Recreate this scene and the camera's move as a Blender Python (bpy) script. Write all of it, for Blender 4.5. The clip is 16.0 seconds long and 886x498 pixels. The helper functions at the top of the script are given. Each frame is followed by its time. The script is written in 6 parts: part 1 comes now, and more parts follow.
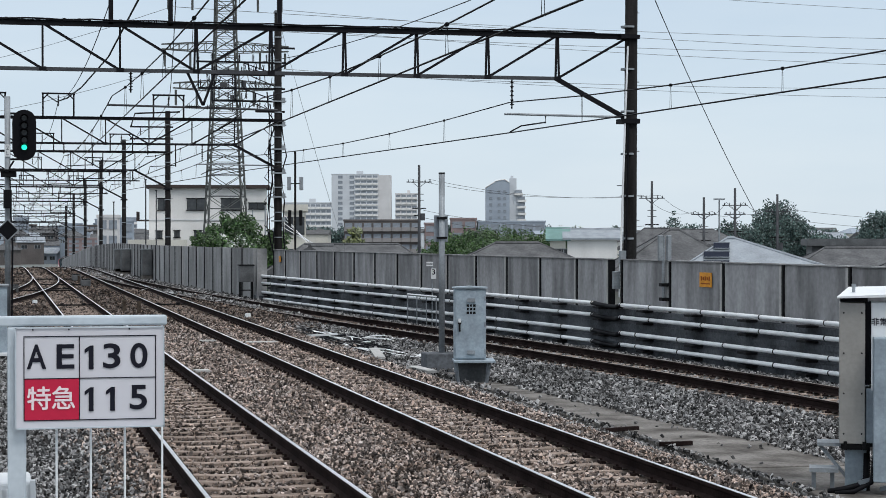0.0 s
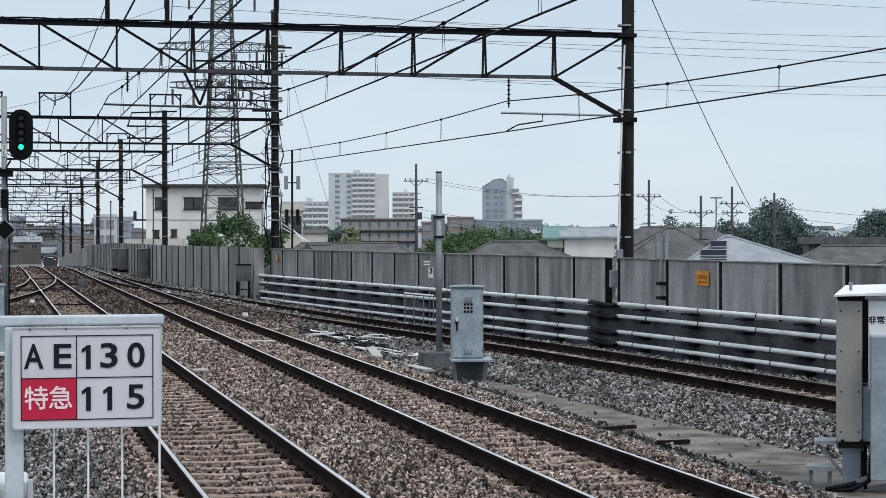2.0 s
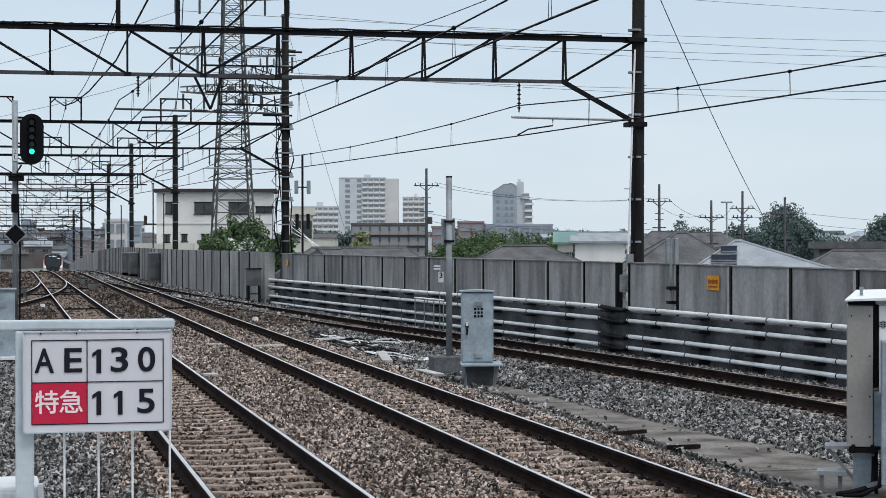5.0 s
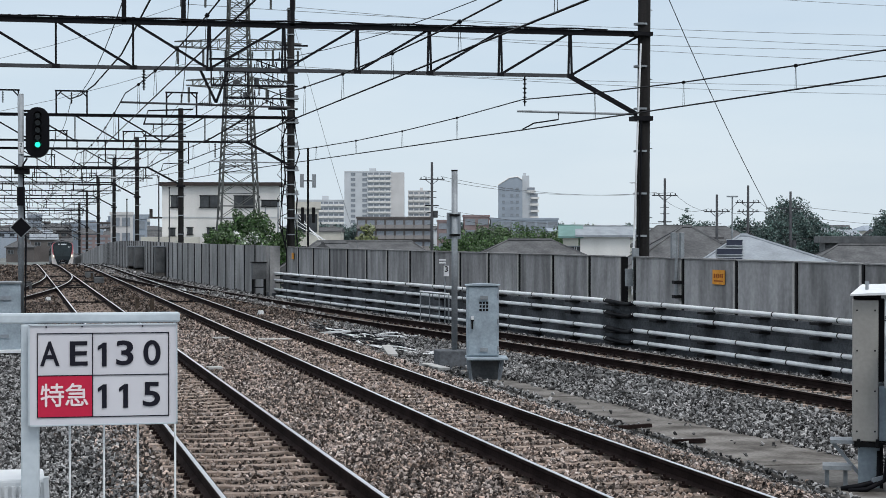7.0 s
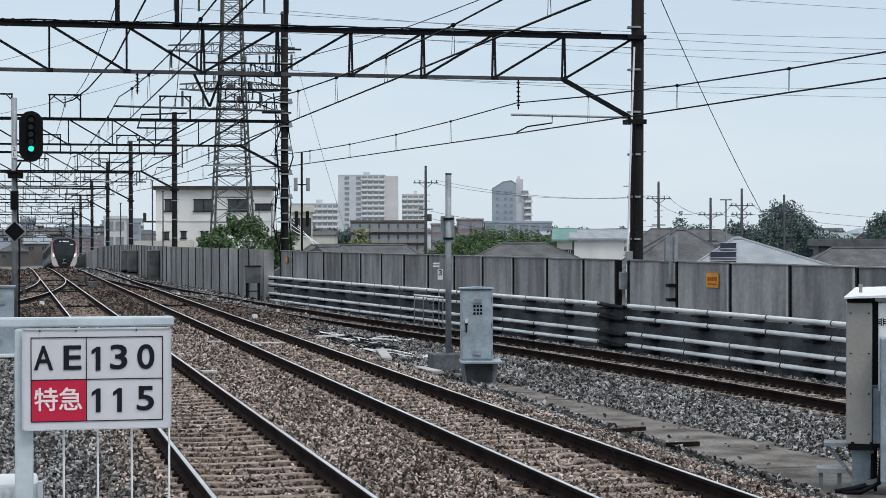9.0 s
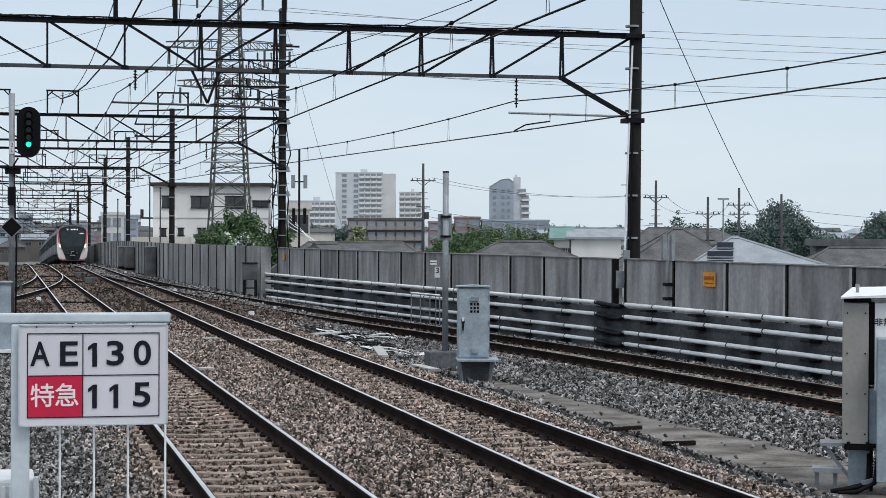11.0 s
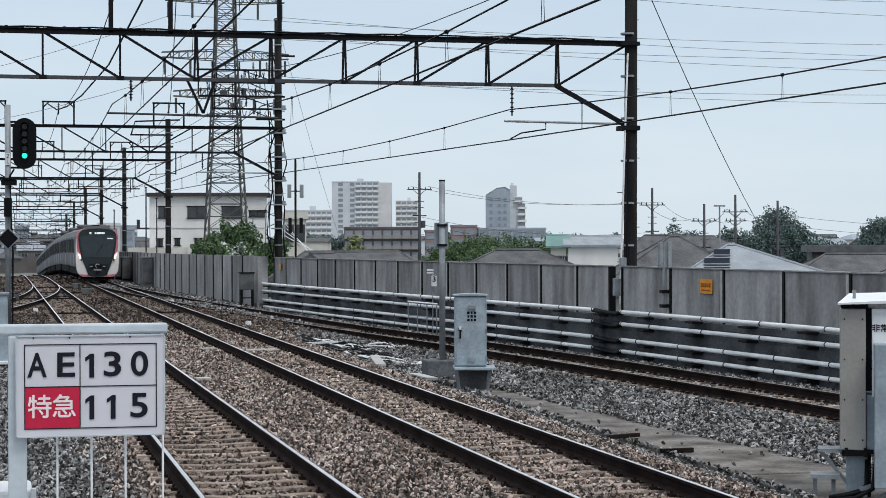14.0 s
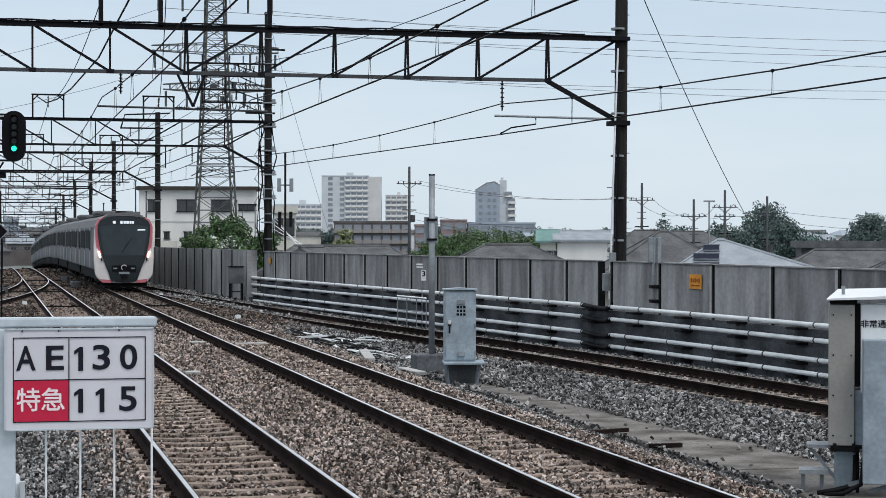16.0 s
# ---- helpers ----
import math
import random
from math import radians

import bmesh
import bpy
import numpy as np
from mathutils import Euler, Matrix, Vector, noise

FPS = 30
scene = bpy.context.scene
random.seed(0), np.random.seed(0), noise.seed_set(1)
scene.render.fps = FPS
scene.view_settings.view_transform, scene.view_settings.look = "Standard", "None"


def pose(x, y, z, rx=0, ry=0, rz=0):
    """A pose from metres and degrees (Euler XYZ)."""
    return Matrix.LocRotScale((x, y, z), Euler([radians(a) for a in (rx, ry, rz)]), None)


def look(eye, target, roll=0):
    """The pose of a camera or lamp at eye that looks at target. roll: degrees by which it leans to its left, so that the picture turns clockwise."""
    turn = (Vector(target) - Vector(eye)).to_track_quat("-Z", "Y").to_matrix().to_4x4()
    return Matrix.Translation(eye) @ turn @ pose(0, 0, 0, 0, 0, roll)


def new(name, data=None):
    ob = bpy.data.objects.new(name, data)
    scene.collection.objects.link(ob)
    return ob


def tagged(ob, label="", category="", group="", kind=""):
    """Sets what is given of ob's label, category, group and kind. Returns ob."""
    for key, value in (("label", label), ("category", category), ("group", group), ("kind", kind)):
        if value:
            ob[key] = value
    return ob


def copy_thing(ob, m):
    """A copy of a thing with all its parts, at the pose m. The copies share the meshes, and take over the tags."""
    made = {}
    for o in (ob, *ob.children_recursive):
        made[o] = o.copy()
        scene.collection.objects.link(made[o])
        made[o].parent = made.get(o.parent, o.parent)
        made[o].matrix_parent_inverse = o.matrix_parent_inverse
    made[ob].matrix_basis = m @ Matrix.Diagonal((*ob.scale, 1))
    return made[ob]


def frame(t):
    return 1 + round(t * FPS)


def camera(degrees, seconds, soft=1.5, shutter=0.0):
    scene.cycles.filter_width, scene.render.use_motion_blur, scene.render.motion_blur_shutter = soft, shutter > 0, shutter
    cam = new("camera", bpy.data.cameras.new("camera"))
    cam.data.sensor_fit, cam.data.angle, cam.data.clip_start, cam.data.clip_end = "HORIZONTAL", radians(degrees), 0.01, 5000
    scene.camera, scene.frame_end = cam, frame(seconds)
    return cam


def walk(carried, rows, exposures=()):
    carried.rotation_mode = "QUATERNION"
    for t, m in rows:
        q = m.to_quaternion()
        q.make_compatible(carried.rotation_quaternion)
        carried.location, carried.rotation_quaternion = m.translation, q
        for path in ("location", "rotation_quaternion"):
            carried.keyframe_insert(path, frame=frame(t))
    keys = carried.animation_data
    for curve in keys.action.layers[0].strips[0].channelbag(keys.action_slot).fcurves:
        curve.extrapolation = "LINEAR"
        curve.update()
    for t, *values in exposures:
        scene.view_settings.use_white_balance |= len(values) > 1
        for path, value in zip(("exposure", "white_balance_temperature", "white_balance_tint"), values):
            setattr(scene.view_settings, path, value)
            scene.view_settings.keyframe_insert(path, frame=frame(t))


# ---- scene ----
cam = camera(26.0, 16.0, 0.5)
PATH = [
    (0.0, pose(0, 0, 2.5, 89.6001, -0.0000, -13.0000)),
    (0.5, pose(0, 0, 2.5, 89.6007, -0.0089, -13.0332)),
    (1.0, pose(0, 0, 2.5, 89.5959, 0.0231, -13.0960)),
    (1.5, pose(0, 0, 2.5, 89.5723, 0.0713, -13.1160)),
    (2.0, pose(0, 0, 2.5, 89.5688, 0.0946, -13.0868)),
    (2.5, pose(0, 0, 2.5, 89.6025, 0.0426, -13.0160)),
    (3.0, pose(0, 0, 2.5, 89.6598, 0.0349, -12.9508)),
    (3.5, pose(0, 0, 2.5, 89.7282, 0.0946, -12.8998)),
    (4.0, pose(0, 0, 2.5, 89.8016, 0.2212, -12.8772)),
    (6.5, pose(0, 0, 2.5, 89.5219, -0.1980, -12.6048)),
    (7.0, pose(0, 0, 2.5, 89.5188, -0.0129, -12.6191)),
    (7.5, pose(0, 0, 2.5, 89.5658, 0.1810, -12.6646)),
    (8.0, pose(0, 0, 2.5, 89.6070, 0.2521, -12.7219)),
    (8.5, pose(0, 0, 2.5, 89.6305, 0.2030, -12.7759)),
    (9.0, pose(0, 0, 2.5, 89.6233, 0.0714, -12.8023)),
    (11.5, pose(0, 0, 2.5, 89.5554, -0.2295, -12.8924)),
    (12.0, pose(0, 0, 2.5, 89.5794, -0.1955, -12.9128)),
    (12.5, pose(0, 0, 2.5, 89.6060, -0.0798, -12.9378)),
    (13.0, pose(0, 0, 2.5, 89.6520, 0.0575, -12.9554)),
    (13.5, pose(0, 0, 2.5, 89.7330, 0.0869, -12.9690)),
    (14.0, pose(0, 0, 2.5, 89.8173, 0.1361, -12.9882)),
    (14.5, pose(0, 0, 2.5, 89.8726, 0.1787, -13.0145)),
    (15.0, pose(0, 0, 2.5, 89.8432, 0.1674, -13.0759)),
    (15.5, pose(0, 0, 2.5, 89.7388, 0.0787, -13.1675)),
    (16.0, pose(0, 0, 2.5, 89.6506, -0.0623, -13.2964)),
]
walk(cam, PATH)

# ---- light ----
world = bpy.data.worlds.new("overcast_sky")
scene.world = world
world.use_nodes = True
wn, wl = world.node_tree.nodes, world.node_tree.links
for n in list(wn):
    wn.remove(n)
SUN_EL, SUN_ROT = radians(58), radians(160)
w_out, w_bg, w_sky = wn.new("ShaderNodeOutputWorld"), wn.new("ShaderNodeBackground"), wn.new("ShaderNodeTexSky")
w_sky.sky_type, w_sky.sun_disc, w_sky.sun_elevation, w_sky.sun_rotation = "NISHITA", False, SUN_EL, SUN_ROT
w_scale = wn.new("ShaderNodeVectorMath")
w_scale.operation = "SCALE"
w_scale.inputs[3].default_value = 0.1
wl.new(w_sky.outputs[0], w_scale.inputs[0])
w_co, w_sep, w_ramp, w_mix = wn.new("ShaderNodeTexCoord"), wn.new("ShaderNodeSeparateXYZ"), wn.new("ShaderNodeValToRGB"), wn.new("ShaderNodeMix")
w_map, w_noise, w_add = wn.new("ShaderNodeMapping"), wn.new("ShaderNodeTexNoise"), wn.new("ShaderNodeMix")
wl.new(w_co.outputs["Generated"], w_sep.inputs[0])
wl.new(w_sep.outputs[2], w_ramp.inputs[0])
els = w_ramp.color_ramp.elements
els[0].position, els[0].color = 0.0, (0.70, 0.80, 0.88, 1)
els[1].position, els[1].color = 1.0, (1.28, 1.34, 1.42, 1)
for p, c in ((0.06, (0.67, 0.785, 0.885, 1)), (0.125, (0.60, 0.725, 0.855, 1)), (0.3, (0.68, 0.78, 0.89, 1)), (0.6, (1.05, 1.12, 1.22, 1))):
    e = els.new(p)
    e.color = c
wl.new(w_co.outputs["Generated"], w_map.inputs[0])
w_map.inputs["Scale"].default_value = (3, 3, 14)
wl.new(w_map.outputs[0], w_noise.inputs["Vector"])
w_noise.inputs["Scale"].default_value, w_noise.inputs["Detail"].default_value = 2.2, 5
w_add.data_type, w_add.blend_type = "RGBA", "SOFT_LIGHT"
w_add.inputs[0].default_value = 0.35
wl.new(w_ramp.outputs[0], w_add.inputs[6])
wl.new(w_noise.outputs[0], w_add.inputs[7])
w_mix.data_type = "RGBA"
w_mix.inputs[0].default_value = 0.93
wl.new(w_scale.outputs[0], w_mix.inputs[6])
wl.new(w_add.outputs[2], w_mix.inputs[7])
wl.new(w_mix.outputs[2], w_bg.inputs[0])
w_bg.inputs[1].default_value = 1.0
wl.new(w_bg.outputs[0], w_out.inputs[0])

sun = new("sun", bpy.data.lights.new("sun", "SUN"))
sun.data.energy, sun.data.angle, sun.data.color = 1.35, radians(20), (1.0, 0.97, 0.94)
sun.matrix_world = look((0, 0, 60), (-10.9, 29.9, 60 - 50.9))
scene.view_settings.exposure = 0.0


# ---- materials ----
def mat(name, col, rough=0.7, metal=0.0, vary=0.15, scale=3.0, fine=40.0, bump=0.15, second=None, island=0.0, rand=0.0, streak=None, spec=0.12):
    """Procedural surface: colour with broad stains and fine grain, bump, optional second colour, vertical streaks and per-piece tint."""
    m = bpy.data.materials.new(name)
    m.use_nodes = True
    nt = m.node_tree
    N, L = nt.nodes, nt.links
    b = N["Principled BSDF"]
    co = N.new("ShaderNodeTexCoord")
    big, small = N.new("ShaderNodeTexNoise"), N.new("ShaderNodeTexNoise")
    vec = co.outputs["Object"]
    if rand:
        oi, sc, va = N.new("ShaderNodeObjectInfo"), N.new("ShaderNodeVectorMath"), N.new("ShaderNodeVectorMath")
        sc.operation, sc.inputs[0].default_value = "SCALE", (37.0, 53.0, 5.0)
        L.new(oi.outputs["Random"], sc.inputs[3])
        L.new(vec, va.inputs[0])
        L.new(sc.outputs[0], va.inputs[1])
        vec = va.outputs[0]
    big.inputs["Scale"].default_value, big.inputs["Detail"].default_value = scale, 4
    small.inputs["Scale"].default_value, small.inputs["Detail"].default_value = fine, 3
    L.new(vec, small.inputs["Vector"])
    if streak:
        mp = N.new("ShaderNodeMapping")
        mp.inputs["Scale"].default_value = streak
        L.new(vec, mp.inputs[0])
        L.new(mp.outputs[0], big.inputs["Vector"])
    else:
        L.new(vec, big.inputs["Vector"])
    ramp = N.new("ShaderNodeValToRGB")
    e = ramp.color_ramp.elements
    dark = second or tuple(v * (1 - vary * 2.2) for v in col)
    e[0].position, e[0].color = 0.32, (*dark, 1)
    e[1].position, e[1].color = 0.66, (*col, 1)
    L.new(big.outputs[0], ramp.inputs[0])
    cur = ramp.outputs[0]
    mul = N.new("ShaderNodeMix")
    mul.data_type, mul.blend_type = "RGBA", "OVERLAY"
    mul.inputs[0].default_value = min(1.0, vary * 2)
    L.new(cur, mul.inputs[6])
    L.new(small.outputs[0], mul.inputs[7])
    cur = mul.outputs[2]
    if island or rand:
        src = N.new("ShaderNodeNewGeometry").outputs["Random Per Island"] if island else N.new("ShaderNodeObjectInfo").outputs["Random"]
        amount = island or rand
        mr, hs = N.new("ShaderNodeMapRange"), N.new("ShaderNodeHueSaturation")
        mr.inputs[3].default_value, mr.inputs[4].default_value = 1 - amount, 1 + amount
        if island:
            pw = N.new("ShaderNodeMath")
            pw.operation, pw.inputs[1].default_value = "POWER", 1.9
            L.new(src, pw.inputs[0])
            mr.inputs[4].default_value = 1 + 1.9 * amount
            L.new(pw.outputs[0], mr.inputs[0])
        else:
            L.new(src, mr.inputs[0])
        L.new(mr.outputs[0], hs.inputs["Value"])
        if island:
            m7, fr, ms = N.new("ShaderNodeMath"), N.new("ShaderNodeMath"), N.new("ShaderNodeMapRange")
            m7.operation, m7.inputs[1].default_value, fr.operation = "MULTIPLY", 17.3, "FRACT"
            ms.inputs[3].default_value, ms.inputs[4].default_value = 0.6, 1.25
            L.new(src, m7.inputs[0])
            L.new(m7.outputs[0], fr.inputs[0])
            L.new(fr.outputs[0], ms.inputs[0])
            L.new(ms.outputs[0], hs.inputs["Saturation"])
        L.new(cur, hs.inputs["Color"])
        cur = hs.outputs[0]
    L.new(cur, b.inputs["Base Color"])
    b.inputs["Roughness"].default_value, b.inputs["Metallic"].default_value = rough, metal
    b.inputs["Specular IOR Level"].default_value = spec
    if bump:
        bp = N.new("ShaderNodeBump")
        bp.inputs["Strength"].default_value, bp.inputs["Distance"].default_value = bump, 0.02
        L.new(small.outputs[0], bp.inputs["Height"])
        L.new(bp.outputs[0], b.inputs["Normal"])
    return m


def glow(name, col, strength):
    m = bpy.data.materials.new(name)
    m.use_nodes = True
    b = m.node_tree.nodes["Principled BSDF"]
    b.inputs["Base Color"].default_value = (*col, 1)
    b.inputs["Emission Color"].default_value = (*col, 1)
    b.inputs["Emission Strength"].default_value = strength
    return m


# Near-black bed: shade of the gaps between stones is in its colour.
M_BALLAST = mat("gap_shade_ballast", (0.026, 0.022, 0.02), 0.9, vary=0.2, scale=0.5, fine=22, bump=0.8, second=(0.02, 0.017, 0.016))
M_STONE = mat("brown_stone", (0.29, 0.238, 0.21), 0.85, vary=0.2, scale=0.6, fine=30, bump=0.4, second=(0.19, 0.148, 0.125), island=0.85)
M_GSTONE = mat("grey_stone", (0.215, 0.212, 0.21), 0.85, vary=0.2, scale=0.8, fine=30, bump=0.4, second=(0.11, 0.109, 0.108), island=0.85)
M_OSTONE = mat("dark_brown_stone", (0.125, 0.098, 0.082), 0.85, vary=0.2, scale=0.5, fine=30, bump=0.4, second=(0.07, 0.053, 0.044), island=0.85)
M_SLEEPER = mat("sleeper_concrete", (0.33, 0.262, 0.22), 0.85, vary=0.2, scale=4, fine=25, bump=0.4, second=(0.175, 0.135, 0.11), rand=0.2)
M_RUST = mat("rusty_rail_steel", (0.026, 0.018, 0.017), 0.85, vary=0.25, scale=2, fine=30, bump=0.3, spec=0.02)
M_RAILTOP = mat("polished_rail_steel", (0.97, 0.95, 0.94), 0.3, 1.0, vary=0.06, scale=1, fine=10, bump=0.0)
M_DULLTOP = mat("dull_rail_steel", (0.30, 0.26, 0.23), 0.5, 0.6, vary=0.2, scale=1, fine=10, bump=0.0)
M_CONC = mat("weathered_wall_concrete", (0.33, 0.33, 0.335), 0.9, vary=0.14, scale=1.0, fine=9, bump=0.15, second=(0.15, 0.15, 0.152), rand=0.16, streak=(1.9, 1.9, 0.4))
M_CONCD = mat("sooty_wall_concrete", (0.35, 0.35, 0.35), 0.9, vary=0.14, scale=1.0, fine=9, bump=0.15, second=(0.19, 0.19, 0.19), rand=0.2, streak=(1.2, 1.2, 0.4))
M_CONC2 = mat("slab_concrete", (0.20, 0.188, 0.174), 0.9, vary=0.3, scale=1.6, fine=18, bump=0.25, second=(0.065, 0.058, 0.052))
M_DARKW = mat("dark_lower_wall", (0.125, 0.134, 0.147), 0.85, vary=0.3, scale=1.0, fine=14, bump=0.2)
M_POST = mat("dark_steel", (0.012, 0.012, 0.013), 0.7, 0.1, vary=0.2, scale=3, fine=30, bump=0.1)
M_PIPE = mat("white_pipe_paint", (0.84, 0.86, 0.87), 0.5, vary=0.10, scale=1.5, fine=20, bump=0.05)
M_BLACK = mat("black_rubber", (0.005, 0.005, 0.007), 0.6, vary=0.1, scale=3, bump=0.05)
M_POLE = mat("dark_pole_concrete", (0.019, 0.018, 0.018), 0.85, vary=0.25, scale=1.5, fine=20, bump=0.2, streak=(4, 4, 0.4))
M_TRUSS = mat("gantry_steel", (0.013, 0.013, 0.016), 0.65, 0.2, vary=0.2, scale=2, fine=25, bump=0.1)
M_CHORD = mat("grey_chord_steel", (0.075, 0.078, 0.085), 0.65, 0.1, vary=0.15, scale=2, fine=25, bump=0.1)
M_GALV = mat("galvanised_steel", (0.30, 0.325, 0.345), 0.55, 0.3, vary=0.15, scale=2.5, fine=25, bump=0.08)
M_PYLON = mat("pylon_steel", (0.115, 0.12, 0.115), 0.7, 0.1, vary=0.12, scale=1, fine=10, bump=0.0)
M_CABB = mat("blue_grey_cabinet_paint", (0.35, 0.415, 0.465), 0.55, 0.1, vary=0.14, scale=3, fine=20, bump=0.06)
M_CABG = mat("beige_grey_cabinet_paint", (0.33, 0.32, 0.30), 0.6, vary=0.08, scale=2, fine=20, bump=0.06)
M_CABK = mat("dark_grey_cabinet_paint", (0.13, 0.135, 0.14), 0.7, vary=0.2, scale=2, fine=20, bump=0.06)
M_CABW = mat("white_cabinet_paint", (0.72, 0.74, 0.75), 0.5, vary=0.08, scale=2, fine=15, bump=0.05)
M_CABD = mat("slate_grey_panel", (0.27, 0.30, 0.33), 0.5, 0.2, vary=0.12, scale=2, fine=20, bump=0.05)
M_SIGN = mat("white_sign_enamel", (0.60, 0.595, 0.63), 0.4, vary=0.04, scale=4, fine=15, bump=0.02)
M_FRAME = mat("pale_frame_paint", (0.50, 0.555, 0.595), 0.45, vary=0.07, scale=5, fine=40, bump=0.04)
M_INK = mat("black_sign_ink", (0.012, 0.012, 0.02), 0.5, vary=0.05, bump=0.0)
M_RED = mat("red_sign_enamel", (0.50, 0.022, 0.06), 0.45, vary=0.05, bump=0.0)
M_EDGE = mat("pale_panel_edge", (0.46, 0.455, 0.44), 0.9, vary=0.12, scale=2, fine=15, bump=0.1)
M_PINKW = mat("pale_sign_lettering", (0.80, 0.68, 0.70), 0.5, vary=0.03, bump=0.0)
M_ORANGE = mat("orange_plate_paint", (0.75, 0.32, 0.04), 0.5, vary=0.1, scale=6, bump=0.0)
M_RUSTRED = mat("brown_red_lettering_paint", (0.33, 0.09, 0.02), 0.6, vary=0.1, bump=0.0)
M_LEAF = mat("green_leaves", (0.105, 0.165, 0.075), 0.6, vary=0.2, scale=0.8, fine=8, bump=0.0, second=(0.045, 0.09, 0.035), island=0.4)
# Greyed and blued leaves: air haze is put in the leaf colour.
M_LEAFB = mat("hazy_blue_green_leaves", (0.12, 0.17, 0.155), 0.85, vary=0.2, scale=0.5, fine=6, bump=0.0, second=(0.065, 0.10, 0.095), island=0.45)
M_LEAFY = mat("yellow_green_blossom", (0.26, 0.29, 0.15), 0.7, vary=0.2, scale=0.8, fine=8, bump=0.0, island=0.3)
M_FLOWER = mat("white_blossom", (0.70, 0.72, 0.70), 0.7, vary=0.08, bump=0.0, island=0.2)
M_BARK = mat("bark", (0.09, 0.07, 0.055), 0.9, vary=0.25, scale=6, fine=30, bump=0.4)
M_WHITEW = mat("white_render_wall", (0.72, 0.71, 0.69), 0.8, vary=0.08, scale=0.4, fine=6, bump=0.05, streak=(1, 1, 0.3))
M_CREAM = mat("cream_wall", (0.60, 0.58, 0.52), 0.8, vary=0.08, scale=0.4, fine=6, bump=0.05)
# Paled and blued greys: distance haze is put in both wall colours.
M_GREYB = mat("hazy_grey_apartment_wall", (0.56, 0.585, 0.61), 0.8, vary=0.06, scale=0.1, fine=3, bump=0.0)
M_GREYD = mat("hazy_blue_grey_apartment_wall", (0.33, 0.375, 0.43), 0.8, vary=0.08, scale=0.1, fine=3, bump=0.0)
M_BROWNB = mat("dark_brown_apartment_wall", (0.145, 0.13, 0.125), 0.8, vary=0.15, scale=0.2, fine=4, bump=0.0)
M_PALE = mat("warm_pale_grey_wall", (0.60, 0.59, 0.585), 0.8, vary=0.06, scale=0.1, fine=3, bump=0.0)
M_BALC = mat("grey_brown_balcony_rail", (0.27, 0.255, 0.25), 0.8, vary=0.12, scale=0.3, fine=5, bump=0.0)
M_BRICKB = mat("reddish_tile_wall", (0.28, 0.215, 0.21), 0.8, vary=0.12, scale=0.3, fine=5, bump=0.0)
M_ROOFG = mat("grey_roof_slates", (0.125, 0.127, 0.13), 0.85, vary=0.22, scale=1.3, fine=9, bump=0.4, second=(0.072, 0.073, 0.076))
M_ROOFB = mat("blue_grey_metal_roof", (0.30, 0.33, 0.36), 0.6, 0.0, vary=0.12, scale=1.2, fine=12, bump=0.1)
M_ROOFD = mat("brown_roof_edge", (0.065, 0.052, 0.048), 0.8, vary=0.15, scale=1, fine=10, bump=0.1)
M_ROOFT = mat("teal_metal_roof", (0.17, 0.29, 0.27), 0.7, 0.0, vary=0.1, scale=1, fine=10, bump=0.0)
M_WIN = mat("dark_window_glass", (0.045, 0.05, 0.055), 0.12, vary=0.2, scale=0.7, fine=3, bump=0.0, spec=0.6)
# Paler than near glass: sky reflection and haze are put in the colour.
M_WINFAR = mat("hazy_far_window_glass", (0.27, 0.30, 0.335), 0.5, vary=0.15, scale=0.2, fine=2, bump=0.0)
M_SOLAR = mat("dark_solar_cells", (0.025, 0.03, 0.045), 0.7, vary=0.1, scale=2, fine=12, bump=0.0, spec=0.02)
M_EARTH = mat("town_ground", (0.20, 0.205, 0.205), 0.9, vary=0.25, scale=0.02, fine=0.4, bump=0.0, second=(0.12, 0.135, 0.125))
M_PLAT = mat("platform_concrete", (0.42, 0.41, 0.40), 0.9, vary=0.15, scale=0.7, fine=18, bump=0.2)
# Dark grey for a silver body: the side's shade is in the colour.
M_TRAINW = mat("shaded_silver_train_paint", (0.17, 0.17, 0.178), 0.6, 0.0, vary=0.05, scale=0.5, fine=8, bump=0.0)
M_TRAINP = mat("white_front_paint", (0.70, 0.665, 0.65), 0.3, vary=0.04, scale=1, fine=8, bump=0.0)
M_TRAINR = mat("salmon_red_train_paint", (0.56, 0.17, 0.20), 0.35, vary=0.06, scale=1, fine=8, bump=0.0)
M_TRAINK = mat("black_front_mask", (0.012, 0.018, 0.021), 0.2, vary=0.1, scale=1, fine=8, bump=0.0, spec=0.4)
M_TRAING = mat("train_window_glass", (0.022, 0.034, 0.038), 0.12, vary=0.2, scale=0.4, fine=3, bump=0.0, spec=0.5)
M_TRAINS = mat("tinted_side_glass", (0.02, 0.024, 0.024), 0.6, vary=0.2, scale=0.4, fine=3, bump=0.0, spec=0.03)
# Near black: the shadow under the cars is put in this colour.
M_UNDER = mat("shadowed_underframe", (0.008, 0.008, 0.009), 0.8, vary=0.2, scale=2, fine=15, bump=0.1)
M_ROOFTR = mat("grey_train_roof", (0.16, 0.16, 0.165), 0.7, vary=0.12, scale=1, fine=12, bump=0.05)
G_GREEN = glow("green_signal_light", (0.02, 0.85, 0.52), 1.5)
G_HEAD = glow("warm_headlight", (1.0, 0.86, 0.70), 1.6)
G_LED = glow("white_destination_display", (0.85, 0.9, 0.95), 0.35)


